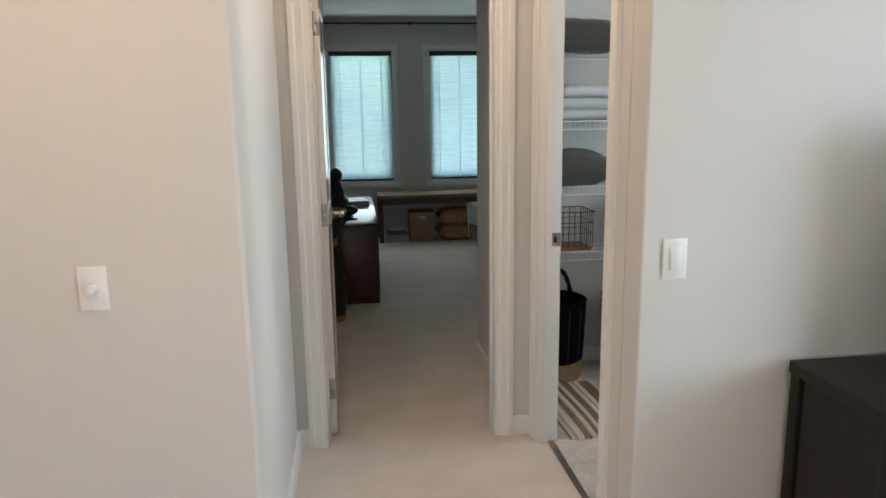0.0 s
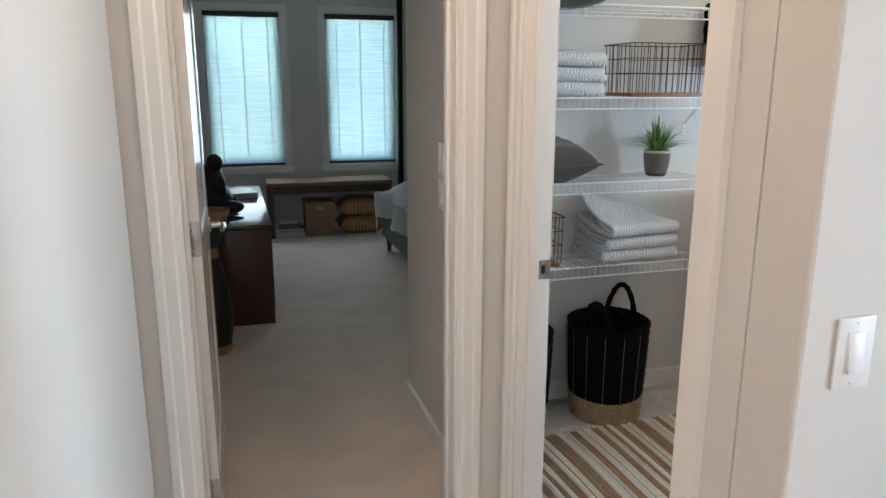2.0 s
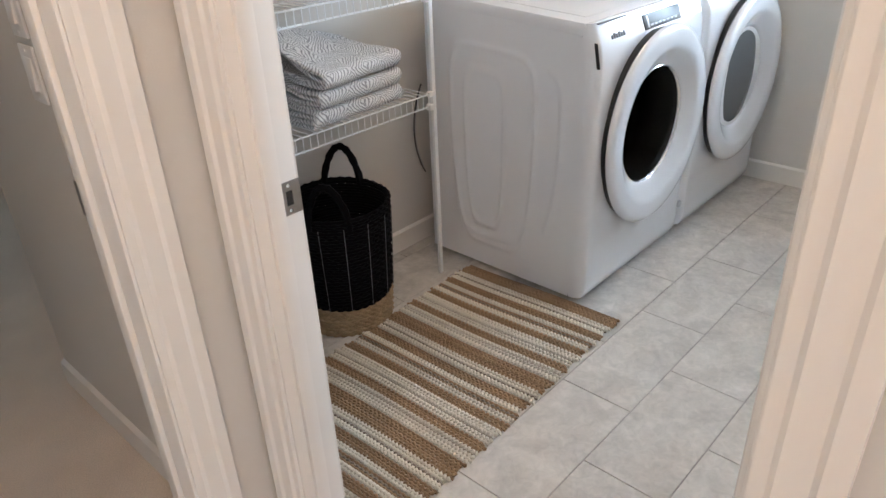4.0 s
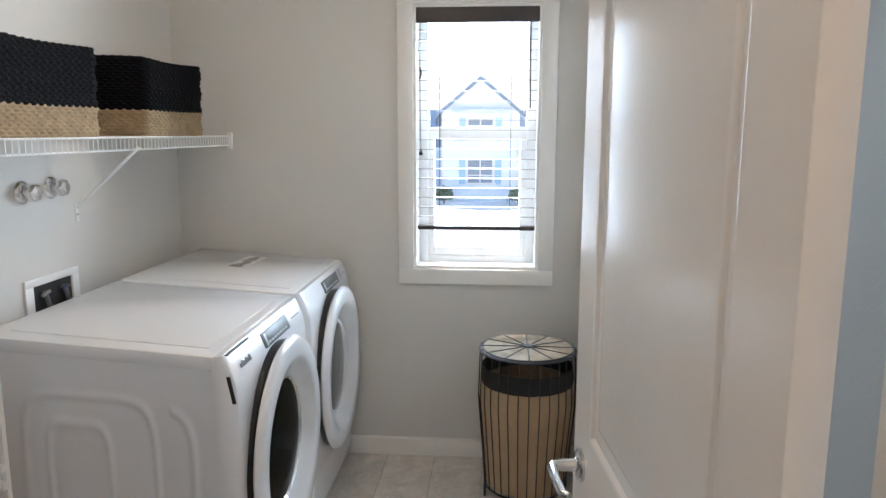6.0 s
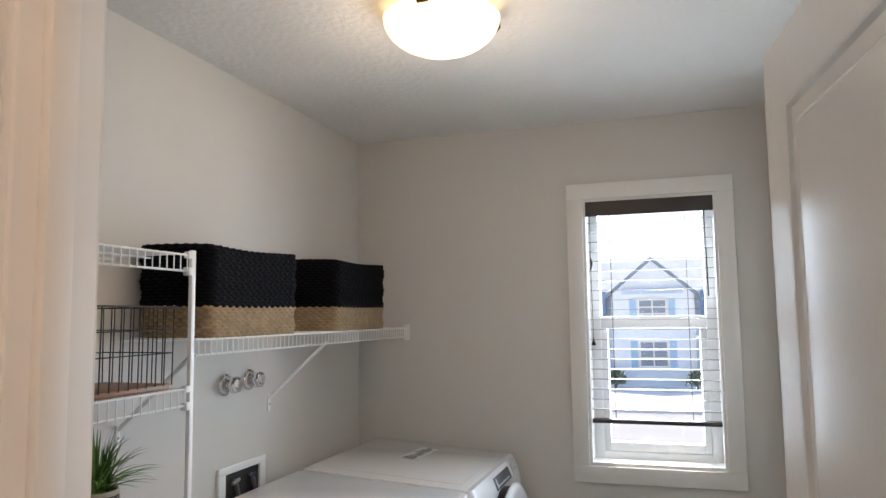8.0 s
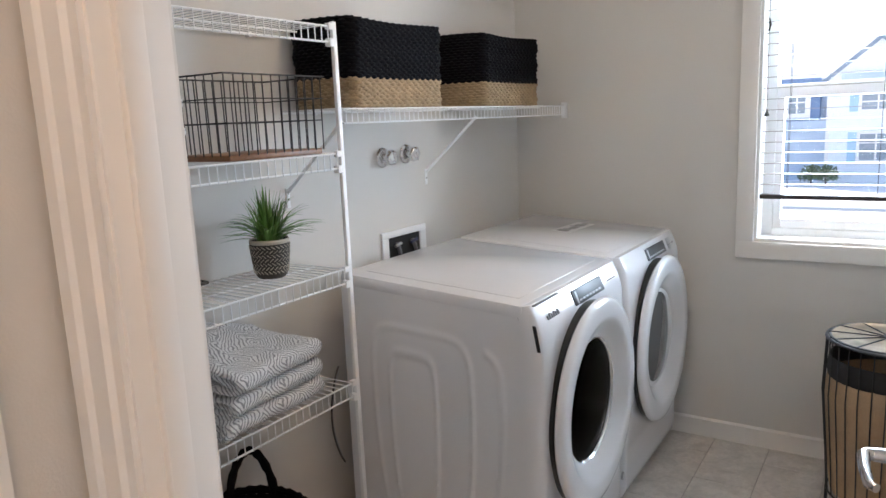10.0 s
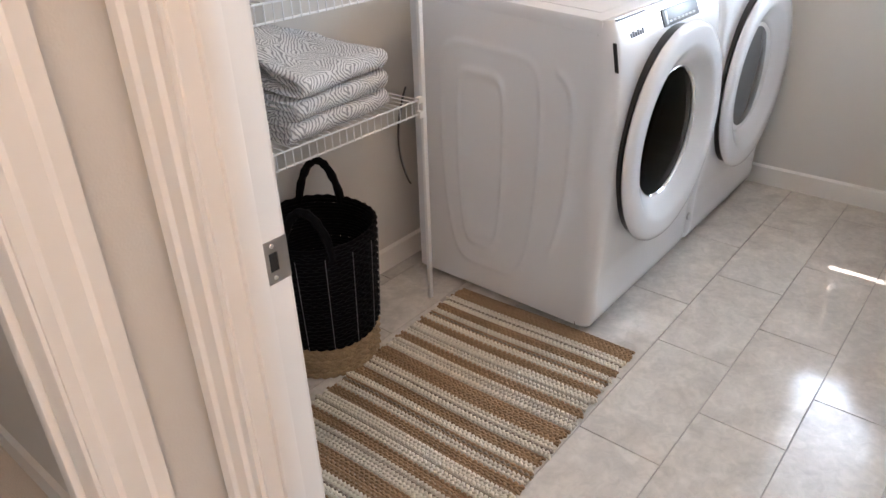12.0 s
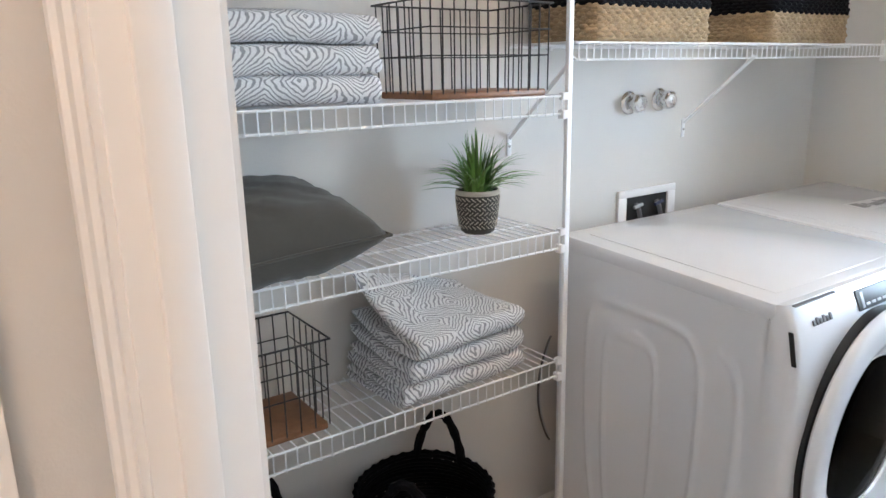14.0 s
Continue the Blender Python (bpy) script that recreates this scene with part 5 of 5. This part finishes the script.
sc = bmesh.new()
for c, r in (((0, 0, 0.10), (0.12, 0.16, 0.11)), ((-0.005, 0.03, 0.20), (0.085, 0.10, 0.13)), ((0.02, -0.02, 0.335), (0.052, 0.055, 0.058)), ((0.09, -0.10, 0.055), (0.10, 0.05, 0.045)), ((0.06, 0.10, 0.06), (0.10, 0.05, 0.05)), ((0.05, -0.08, 0.17), (0.035, 0.04, 0.09))):
    m = Matrix.Translation(c) @ Matrix.Diagonal((*r, 1))
    bmesh.ops.create_icosphere(sc, subdivisions=3, radius=1.0, matrix=m)
sculpt = tagged(part("sculpture", sc, M_BRONZE, smooth=80), "dark abstract rounded sculpture on the dresser", "sculpture")
sculpt.location = (0.06, 6.05, 0.630)

bk = thing("book", "pale hardback book lying on the dresser", "book", (0.17, 6.62, 0.631), 12)
part("cover", boxes((0, 0.20, 0, 0.28, 0, 0.004)), M_PAPER, bk)
part("pages", boxes((0.004, 0.194, 0.004, 0.276, 0.004, 0.036)), M_PAPER, bk)
part("cover", boxes((0, 0.20, 0, 0.28, 0.036, 0.040)), mat("blue_grey_cover", (0.45, 0.52, 0.56), 0.4), bk)

vase = thing("floor_vase", "tall hourglass black floor vase with tan rattan bands", "vase", (0.04, 5.18, 0))
bm = bmesh.new()
lathe(bm, [(0, 0.045), (0.085, 0.045), (0.10, 0.12), (0.105, 0.25), (0.085, 0.40), (0.052, 0.53), (0.046, 0.545)], 32)
part("lower_body", bm, M_BRONZE, vase, smooth=60)
bm = bmesh.new()
lathe(bm, [(0.0, 0), (0.082, 0), (0.092, 0.02), (0.088, 0.048), (0, 0.048)], 32)
part("foot_band", bm, M_RATTAN, vase, "tan rattan foot band")
bm = bmesh.new()
lathe(bm, [(0.046, 0.54), (0.052, 0.555), (0.050, 0.585), (0.046, 0.60)], 32, caps=False)
part("waist_band", bm, M_RATTAN, vase, "tan rattan waist band")
bm = bmesh.new()
lathe(bm, [(0.046, 0.595), (0.060, 0.63), (0.085, 0.69), (0.105, 0.755)], 32)
part("upper_body", bm, M_BRONZE, vase, smooth=60)
bm = bmesh.new()
lathe(bm, [(0.105, 0.752), (0.118, 0.775), (0.122, 0.80), (0.114, 0.80), (0.100, 0.76)], 32, caps=False)
part("rim_band", bm, M_RATTAN, vase, "tan rattan rim band")

be = thing("bench", "dark wooden bench with a woven seat under the windows", "bench", (0.500, 8.10, 0))
for x in (0, 1.15):
    for y in (0, 0.33):
        part("leg", boxes((x, x + 0.05, y, y + 0.05, 0, 0.50), bev=0.003), M_MAHOGANY, be)
part("rail", boxes((0.05, 1.15, 0.005, 0.045, 0.43, 0.50)), M_MAHOGANY, be)
part("rail", boxes((0.05, 1.15, 0.335, 0.375, 0.43, 0.50)), M_MAHOGANY, be)
part("woven_seat", boxes((-0.005, 1.205, -0.005, 0.385, 0.50, 0.54), bev=0.012), mat("woven_cord_seat", (0.20, 0.145, 0.10), 0.85, var=0.1, bump=0.8, bscale=160, grain=0.2), be, "woven tan cord seat")

for k, (w, h, c) in enumerate(((0.26, 0.055, (0.45, 0.44, 0.40)), (0.24, 0.03, (0.10, 0.10, 0.11)), (0.20, 0.045, (0.06, 0.06, 0.06)), (0.17, 0.03, (0.42, 0.40, 0.36)))):
    z = [0, 0.056, 0.087, 0.133][k]
    b = thing("book", "stacked book under the bench", "book", (0.575 + 0.012 * k, 8.15, z), 2 * k - 3, group="stacked books")
    part("cover", boxes((0, w, 0, 0.2, 0, 0.004)), mat("cover_paper", c, 0.5), b)
    part("pages", boxes((0.003, w - 0.003, 0.003, 0.197, 0.004, h - 0.004)), M_PAPER if k != 2 else M_GREYFAB, b)
    part("cover", boxes((0, w, 0, 0.2, h - 0.004, h)), bpy.data.materials["cover_paper" if k == 0 else "cover_paper.%03d" % k], b)
bx = thing("storage_box", "tan lidded cardboard storage box under the bench", "box", (0.845, 8.12, 0))
part("body", boxes((0.006, 0.284, 0.006, 0.30, 0, 0.25), bev=0.003), M_KRAFT, bx)
part("lid", boxes((0, 0.29, 0, 0.306, 0.235, 0.335), bev=0.004), M_KRAFT, bx)
part("label_holder", boxes((0.11, 0.18, -0.003, 0.0, 0.262, 0.292)), M_NICKEL, bx, "small metal label holder")
for k in (0, 1):
    cu = cushion("cushion", "mustard cushion with small gold dots under the bench", (1.405, 8.26, 0.098 + 0.172 * k), (0, 0, 2 - 3 * k), 0.47, 0.36, 0.185, M_MUSTARD, 12 + k, n=18)
    dots = bmesh.new()
    for i in range(11):
        for j in range(4):
            u, v = -0.85 + 0.17 * i, -0.72 + 0.4 * j + 0.2 * (i % 2)
            x, z = u * 0.20, v * 0.055
            y = -0.18 + 0.045 * abs(v) ** 1.5 + 0.03 * u ** 4
            box(dots, x - 0.006, x + 0.006, y - 0.006, y + 0.006, z - 0.006, z + 0.006)
    tagged(part("dots", dots, M_DOT, cu, "small gold dots"), kind="stuff")

bed = thing("bed", "grey upholstered bed with a rumpled white duvet", "bed", (1.445, 5.35, 0))
part("side_rail", boxes((0, 2.1, 0.0, 2.05, 0.13, 0.36), bev=0.02), M_GREYFAB, bed, "grey upholstered bed frame")
part("mattress", boxes((0.04, 2.1, 0.04, 2.0, 0.36, 0.56), bev=0.05), M_DUVET, bed)
for y in (0.06, 1.95):
    bm = bmesh.new()
    lathe(bm, [(0.0, 0), (0.018, 0), (0.028, 0.13), (0, 0.13)], 14, (0.05, y, 0))
    part("leg", bm, M_MAHOGANY, bed, "dark tapered leg")
bm = bmesh.new()
nx, ny = 40, 60
g = []
for i in range(nx + 1):
    row = []
    for j in range(ny + 1):
        u, v = i / nx, j / ny
        s = u * 2.3
        x = s - 0.32 if s > 0.32 else -0.03 - 0.03 * math.sin(v * 14)
        drop = max(0, 0.32 - s)
        z = 0.66 - drop * 1.0 - 0.09 * max(0, 1 - abs(s - 0.32) / 0.22)
        x2 = x
        y = v * 1.9 + 0.12
        nz = noise.noise(Vector((s * 3.5, y * 3.5, 0))) * 0.035 + noise.noise(Vector((s * 9, y * 9, 3))) * 0.012
        if drop > 0:
            x2 += nz * 1.6
        else:
            z += nz
        if v > 0.93:
            z -= (v - 0.93) * 3.2
        row.append(bm.verts.new((x2, y, z)))
    g.append(row)
for i in range(nx):
    for j in range(ny):
        bm.faces.new((g[i][j], g[i + 1][j], g[i + 1][j + 1], g[i][j + 1]))
bmesh.ops.solidify(bm, geom=bm.faces[:], thickness=0.03)
part("duvet", bm, M_DUVET, bed, "rumpled white duvet", smooth=80)

rod = thing("curtain_rod", "black metal curtain rod over the bedroom windows", "curtain rod", (0, 8.43, 2.425))
bm = bmesh.new()
tube(bm, [(-0.25, 0, 0), (2.25, 0, 0)], 0.011, 10)
part("pole", bm, M_BLACKWIRE, rod)
for x in (-0.2, 0.92, 2.2):
    bm = bmesh.new()
    tube(bm, [(x, 0, 0), (x, 0.11, 0)], 0.008, 8)
    part("bracket", bm, M_BLACKWIRE, rod)
    bm = bmesh.new()
    tube(bm, [(x - 0.012, 0, 0), (x + 0.012, 0, 0)], 0.02, 12)
    part("collar", bm, M_BLACKWIRE, rod)
for x0, x1 in ((-0.24, 0.03), (1.875, 2.20)):
    cu = thing("curtain", "black floor-length curtain beside the window", "curtain", (0, 8.43, 0), group="bedroom curtains")
    bm = bmesh.new()
    n, pv = 60, None
    for k in range(n + 1):
        u = k / n
        x = x0 + (x1 - x0) * u
        y = 0.032 * math.sin(u * 7 * 2 * math.pi)
        cur = [bm.verts.new((x0 + (x1 - x0) * (u - 0.5) * + (x1 - x0) / 2 + 0.006 * math.sin(i + u * 9), y * (0.7 + 0.1 * i), 2.44 - 2.42 * i / 4)) for i in range(5)]
        if pv:
            for i in range(4):
                bm.faces.new((pv[i], cur[i], cur[i + 1], pv[i + 1]))
        pv = cur
    bmesh.ops.solidify(bm, geom=bm.faces[:], thickness=0.004)
    part("cloth", bm, M_BLACKCLOTH, cu, smooth=80)

# ---- outdoors ----
GZ = -2.75
M_PALE = mat("sunlit_concrete", (0.78, 0.78, 0.77), 0.9, var=0.08, scale=0.4, bump=0.2, bscale=20)
structure("ground", boxes((-400, 400, -400, 400, GZ - 0.3, GZ)), M_PALE, "pale dry ground reaching the horizon", category="ground")
M_SIDING = mat("pale_blue_siding", (0.84, 0.87, 0.90), 0.8, var=0.05, scale=0.7)
M_SIDING_D = mat("blue_siding", (0.48, 0.57, 0.68), 0.8, var=0.06, scale=0.7)
M_SIDING_T = mat("tan_siding", (0.42, 0.40, 0.35), 0.8, var=0.06, scale=0.7)
M_ROOF = mat("grey_shingles", (0.42, 0.46, 0.49), 0.9, var=0.15, scale=2, bump=0.3, bscale=20)
M_NAVY = mat("navy_siding", (0.15, 0.23, 0.38), 0.8, var=0.06, scale=0.7)
M_RAKE = mat("slate_rake_board", (0.20, 0.25, 0.31), 0.7, var=0.06, scale=1)
M_SHUTTER = mat("powder_blue_shutter", (0.40, 0.58, 0.72), 0.7, var=0.05, scale=2)
M_FARGLASS = mat("far_window_glass", (0.25, 0.30, 0.35), 0.1, var=0.1)


def gable(bm, x0, x1, y0, y1, z0, zr, over=0.35, th=0.18):
    """A pitched roof whose ridge runs along x, with two thick slopes."""
    ym = (y0 + y1) / 2
    for s, ya in ((-1, y0 - over), (1, y1 + over)):
        ze = z0 - over * (zr - z0) / ((y1 - y0) / 2)
        v = [bm.verts.new(p) for p in ((x0 - over, ya, ze), (x1 + over, ya, ze), (x1 + over, ym, zr), (x0 - over, ym, zr))]
        w = [bm.verts.new(p.co + Vector((0, 0, th))) for p in v]
        bm.faces.new(v)
        bm.faces.new(w[::-1])
        for k in range(4):
            bm.faces.new((v[k], v[(k + 1) % 4], w[(k + 1) % 4], w[k]))


def prism(bm, x0, x1, y0, y1, z0, zr):
    ym = (y0 + y1) / 2
    a = [bm.verts.new((x0, y, z)) for y, z in ((y0, z0), (y1, z0), (ym, zr))]
    b = [bm.verts.new((x1, y, z)) for y, z in ((y0, z0), (y1, z0), (ym, zr))]
    bm.faces.new(a)
    bm.faces.new(b[::-1])
    for k in range(3):
        bm.faces.new((a[k], a[(k + 1) % 3], b[(k + 1) % 3], b[k]))


def far_window(house, x, y0, y1, z0, z1, bars=(1, 1), t=0.14):
    w = part("window", boxes((x - 0.05, x, y0, y1, z0, z1)), M_FARGLASS, house)
    for d in ((y0 - t, y0, z0 - t, z1 + t), (y1, y1 + t, z0 - t, z1 + t), (y0, y1, z1, z1 + t), (y0, y1, z0 - t, z0)):
        part("window_frame", boxes((x - 0.12, x + 0.0, *d)), M_TRIM, w)
    for k in range(bars[0]):
        y = y0 + (y1 - y0) * (k + 1) / (bars[0] + 1)
        part("mullion", boxes((x - 0.10, x - 0.05, y - 0.04, y + 0.04, z0, z1)), M_TRIM, w)
    for k in range(bars[1]):
        z = z0 + (z1 - z0) * (k + 1) / (bars[1] + 1)
        part("transom", boxes((x - 0.095, x - 0.05, y0, y1, z - 0.04, z + 0.04)), M_TRIM, w)


def town_house(yc, label, main, side):
    """Street front facing -x: a gabled middle bay between two lower wings."""
    h = thing("house", label, "house")
    X = 45.0
    part("wall", boxes((X + 0.8, X + 10, yc - 5.4, yc + 5.4, GZ, 2.75)), side, h)
    bm = boxes((X, X + 6, yc - 2.4, yc + 2.4, GZ, 2.75))
    prism(bm, X, X + 6, yc - 2.4, yc + 2.4, 2.75, 4.75)
    part("gable_bay", bm, main, h)
    bm = bmesh.new()
    gable(bm, X, X + 6, yc - 2.4, yc + 2.4, 2.75, 4.75)
    part("gable_roof", bm, M_ROOF, h)
    bm = bmesh.new()
    for sg in (-1, 1):
        v = [bm.verts.new((x, yc + sg * a, z)) for x in (X - 0.42, X - 0.30) for a, z in ((2.85, 2.32), (0.0, 4.72), (0.0, 4.98), (2.85, 2.58))]
        for q in ((0, 1, 2, 3), (7, 6, 5, 4), (0, 4, 5, 1), (1, 5, 6, 2), (2, 6, 7, 3), (3, 7, 4, 0)):
            bm.faces.new([v[k] for k in q])
    part("rake_board", bm, M_RAKE, h, "slate-blue gable rake boards")
    for sg in (-1, 1):
        bm = boxes((X + 0.25, X + 0.80, yc + sg * 3.9 - 1.15, yc + sg * 3.9 + 1.15, 0.62, 2.95))
        part("dormer", bm, M_NAVY, h, "navy sided dormer")
        part("dormer_skirt", boxes((X - 0.15, X + 0.80, yc + sg * 3.9 - 1.5, yc + sg * 3.9 + 1.5, 0.36, 0.62)), M_SIDING_D, h)
        for a in (-1.32, 0.92):
            part("shutter", boxes((X - 0.09, X, yc + a, yc + a + 0.40, 1.05 if sg > 0 else -1.65, 2.45 if sg > 0 else -0.05)), M_SHUTTER, h)
    bm = bmesh.new()
    v0 = [bm.verts.new(p) for p in ((X + 0.3, yc - 5.8, 2.70), (X + 0.3, yc + 5.8, 2.70), (X + 5.2, yc + 5.8, 5.1), (X + 5.2, yc - 5.8, 5.1))]
    v1 = [bm.verts.new(v.co + Vector((0, 0, 0.2))) for v in v0]
    bm.faces.new(v0)
    bm.faces.new(v1[::-1])
    for k in range(4):
        bm.faces.new((v0[k], v0[(k + 1) % 4], v1[(k + 1) % 4], v1[k]))
    part("roof", bm, M_ROOF, h)
    part("bay_cornice", boxes((X - 0.25, X, yc - 1.75, yc + 1.75, 2.75, 3.05)), M_SIDING_D, h)
    for y in (yc - 2.4, yc + 2.22):
        part("corner_board", boxes((X - 0.06, X, y, y + 0.18, GZ, 2.75)), M_TRIM, h)
    far_window(h, X, yc - 0.75, yc + 0.75, 1.15, 2.35, (1, 2))
    far_window(h, X, yc - 0.75, yc + 0.75, -1.55, -0.15, (1, 2))
    for s in (-1, 1):
        far_window(h, X + 0.22, yc + s * 3.9 - 0.42, yc + s * 3.9 + 0.42, 1.05, 2.25, (1, 1), 0.26)
    part("porch_roof", boxes((X - 1.2, X + 0.8, yc - 5.4, yc - 2.4, 0.0, 0.25)), M_TRIM, h)
    for y in (yc - 5.2, yc - 3.9, yc - 2.6):
        part("porch_post", boxes((X - 1.1, X - 0.95, y - 0.08, y + 0.08, GZ, 0.0)), M_TRIM, h)
    part("front_door", boxes((X + 0.72, X + 0.8, yc - 4.2, yc - 3.2, GZ + 0.3, -0.35)), M_SIDING_D, h)
    part("porch_floor", boxes((X - 1.2, X + 0.8, yc - 5.4, yc - 2.4, GZ, GZ + 0.3)), M_PALE, h)
    return h


town_house(3.75, "pale blue two-storey house with a white-trimmed gable", M_SIDING, M_SIDING_D)
town_house(16.2, "blue two-storey house across the street", M_SIDING_D, M_SIDING)
town_house(-8.7, "tan two-storey house across the street", M_SIDING_T, M_SIDING_D)
structure("road", boxes((22, 33, -400, 400, GZ, GZ + 0.02)), mat("grey_asphalt", (0.34, 0.34, 0.345), 0.9, var=0.1, scale=0.5, bump=0.3, bscale=30), "grey sunlit street", category="road")
structure("kerb", boxes((33, 33.2, -400, 400, GZ, GZ + 0.14)), M_PALE, "pale concrete kerb", category="kerb")
rnd2 = random.Random(9)
M_SHRUB = mat("shrub_leaves", (0.12, 0.16, 0.08), 0.7, var=0.3, scale=3, islands=0.5)
for yy in (5.9, 1.4, 6.6):
    sh = thing("shrub", "small leafy shrub in front of the house", "shrub", (43.6, yy, GZ), group="front shrubs")
    bm = bmesh.new()
    for k in range(260):
        a, b2, r = rnd2.uniform(0, 6.28), rnd2.uniform(0, 1.5), rnd2.uniform(0.3, 0.75)
        p = Vector((r * math.cos(a) * math.cos(b2), r * math.sin(a) * math.cos(b2), 0.25 + 1.1 * r * math.sin(b2)))
        q = Euler((rnd2.uniform(0, 6), rnd2.uniform(0, 6), rnd2.uniform(0, 6))).to_matrix()
        vs = [bm.verts.new(p + q @ Vector(c) * 0.12) for c in ((-1, 0, 0), (0, 0.5, 0.1), (1, 0, 0), (0, -0.5, 0.1))]
        bm.faces.new(vs)
    tagged(part("leaves", bm, M_SHRUB, sh), kind="stuff")
    bm = bmesh.new()
    tube(bm, [(0, 0, 0), (0.02, 0.02, 0.6)], [0.05, 0.02], 6)
    part("stem", bm, M_MAHOGANY, sh)

# the neighbour seen through the bedroom shades
nb = thing("house", "tan neighbouring house with a broad gable roof", "house")
part("wall", boxes((-4.5, 1.6, 24, 32, GZ, 1.2)), M_SIDING_T, nb)
part("wall", boxes((1.9, 8.0, 24, 32, GZ, 1.2)), M_SIDING_D, nb)
for x0, x1 in ((-4.5, 1.6), (1.9, 8.0)):
    bm = bmesh.new()
    xm = (x0 + x1) / 2 - 0.4
    a = [bm.verts.new(p) for p in ((x0 - 0.3, 23.7, 1.1), (x1 + 0.15, 23.7, 1.1), (xm, 23.7, 3.6))]
    b_ = [bm.verts.new(v.co + Vector((0, 8.6, 0))) for v in a]
    bm.faces.new(a)
    bm.faces.new(b_[::-1])
    for k in range(3):
        bm.faces.new((a[k], a[(k + 1) % 3], b_[(k + 1) % 3], b_[k]))
    part("roof", bm, M_ROOF, nb)

# ---- laundry floor tiles ----
M_TILE = mat("grey_porcelain", (0.60, 0.565, 0.525), 0.13, spec=0.22, var=0.22, scale=7, bump=0.02, bscale=34, grain=0.10)


def tile_material():
    nt = M_TILE.node_tree
    info = nt.nodes.new("ShaderNodeObjectInfo")
    co = [n for n in nt.nodes if n.bl_idname == "ShaderNodeTexCoord"][0]
    add = nt.nodes.new("ShaderNodeVectorMath")
    add.operation = "ADD"
    mul = nt.nodes.new("ShaderNodeMath")
    mul.operation = "MULTIPLY"
    mul.inputs[1].default_value = 30
    nt.links.new(info.outputs["Random"], mul.inputs[0])
    nt.links.new(co.outputs["Object"], add.inputs[0])
    nt.links.new(mul.outputs[0], add.inputs[1])
    for n in nt.nodes:
        if n.bl_idname == "ShaderNodeTexNoise":
            nt.links.new(add.outputs[0], n.inputs["Vector"])
            n.inputs["Distortion"].default_value = 1.1
            n.inputs["Detail"].default_value = 7
            n.inputs["Roughness"].default_value = 0.58


tile_material()
floor = tagged(thing("floor_tiles", "glossy mottled grey porcelain floor tiles", "tile floor"), kind="structure")
TX0, TX1, TY0, TY1 = AR + 0.078, WX, LN + 0.09, LB
TL, TW, G = 0.487, 0.2295, 0.0013
_tiles = {}
row = 0
y = 2.876 - 4 * TW
while y < TY1:
    off = 2.412 if row % 2 == 0 else 2.412 + TL / 2
    x = off - 4 * TL
    while x < TX1:
        a0, a1 = max(x, TX0) + G, min(x + TL, TX1) - G
        b0, b1 = max(y, TY0) + G, min(y + TW, TY1) - G
        if a1 - a0 > 0.02 and b1 - b0 > 0.02:
            key = (round(a1 - a0, 4), round(b1 - b0, 4))
            if key not in _tiles:
                bm = bmesh.new()
                w, d = key
                lo = [bm.verts.new(p) for p in ((0, 0, -0.006), (w, 0, -0.006), (w, d, -0.006), (0, d, -0.006))]
                e = 0.0012
                mid = [bm.verts.new(p) for p in ((0, 0, -e), (w, 0, -e), (w, d, -e), (0, d, -e))]
                hi = [bm.verts.new(p) for p in ((e, e, 0), (w - e, e, 0), (w - e, d - e, 0), (e, d - e, 0))]
                for p, q in ((lo, mid), (mid, hi)):
                    for k in range(4):
                        bm.faces.new((p[k], p[(k + 1) % 4], q[(k + 1) % 4], q[k]))
                bm.faces.new(hi)
                o = part("tile", bm, M_TILE, floor, smooth=None)
                _tiles[key] = o.data
            else:
                o = new("tile", _tiles[key])
                o.parent = floor
            o.matrix_local = Matrix.Translation((a0, b0, 0))
        x += TL
    y += TW
    row += 1
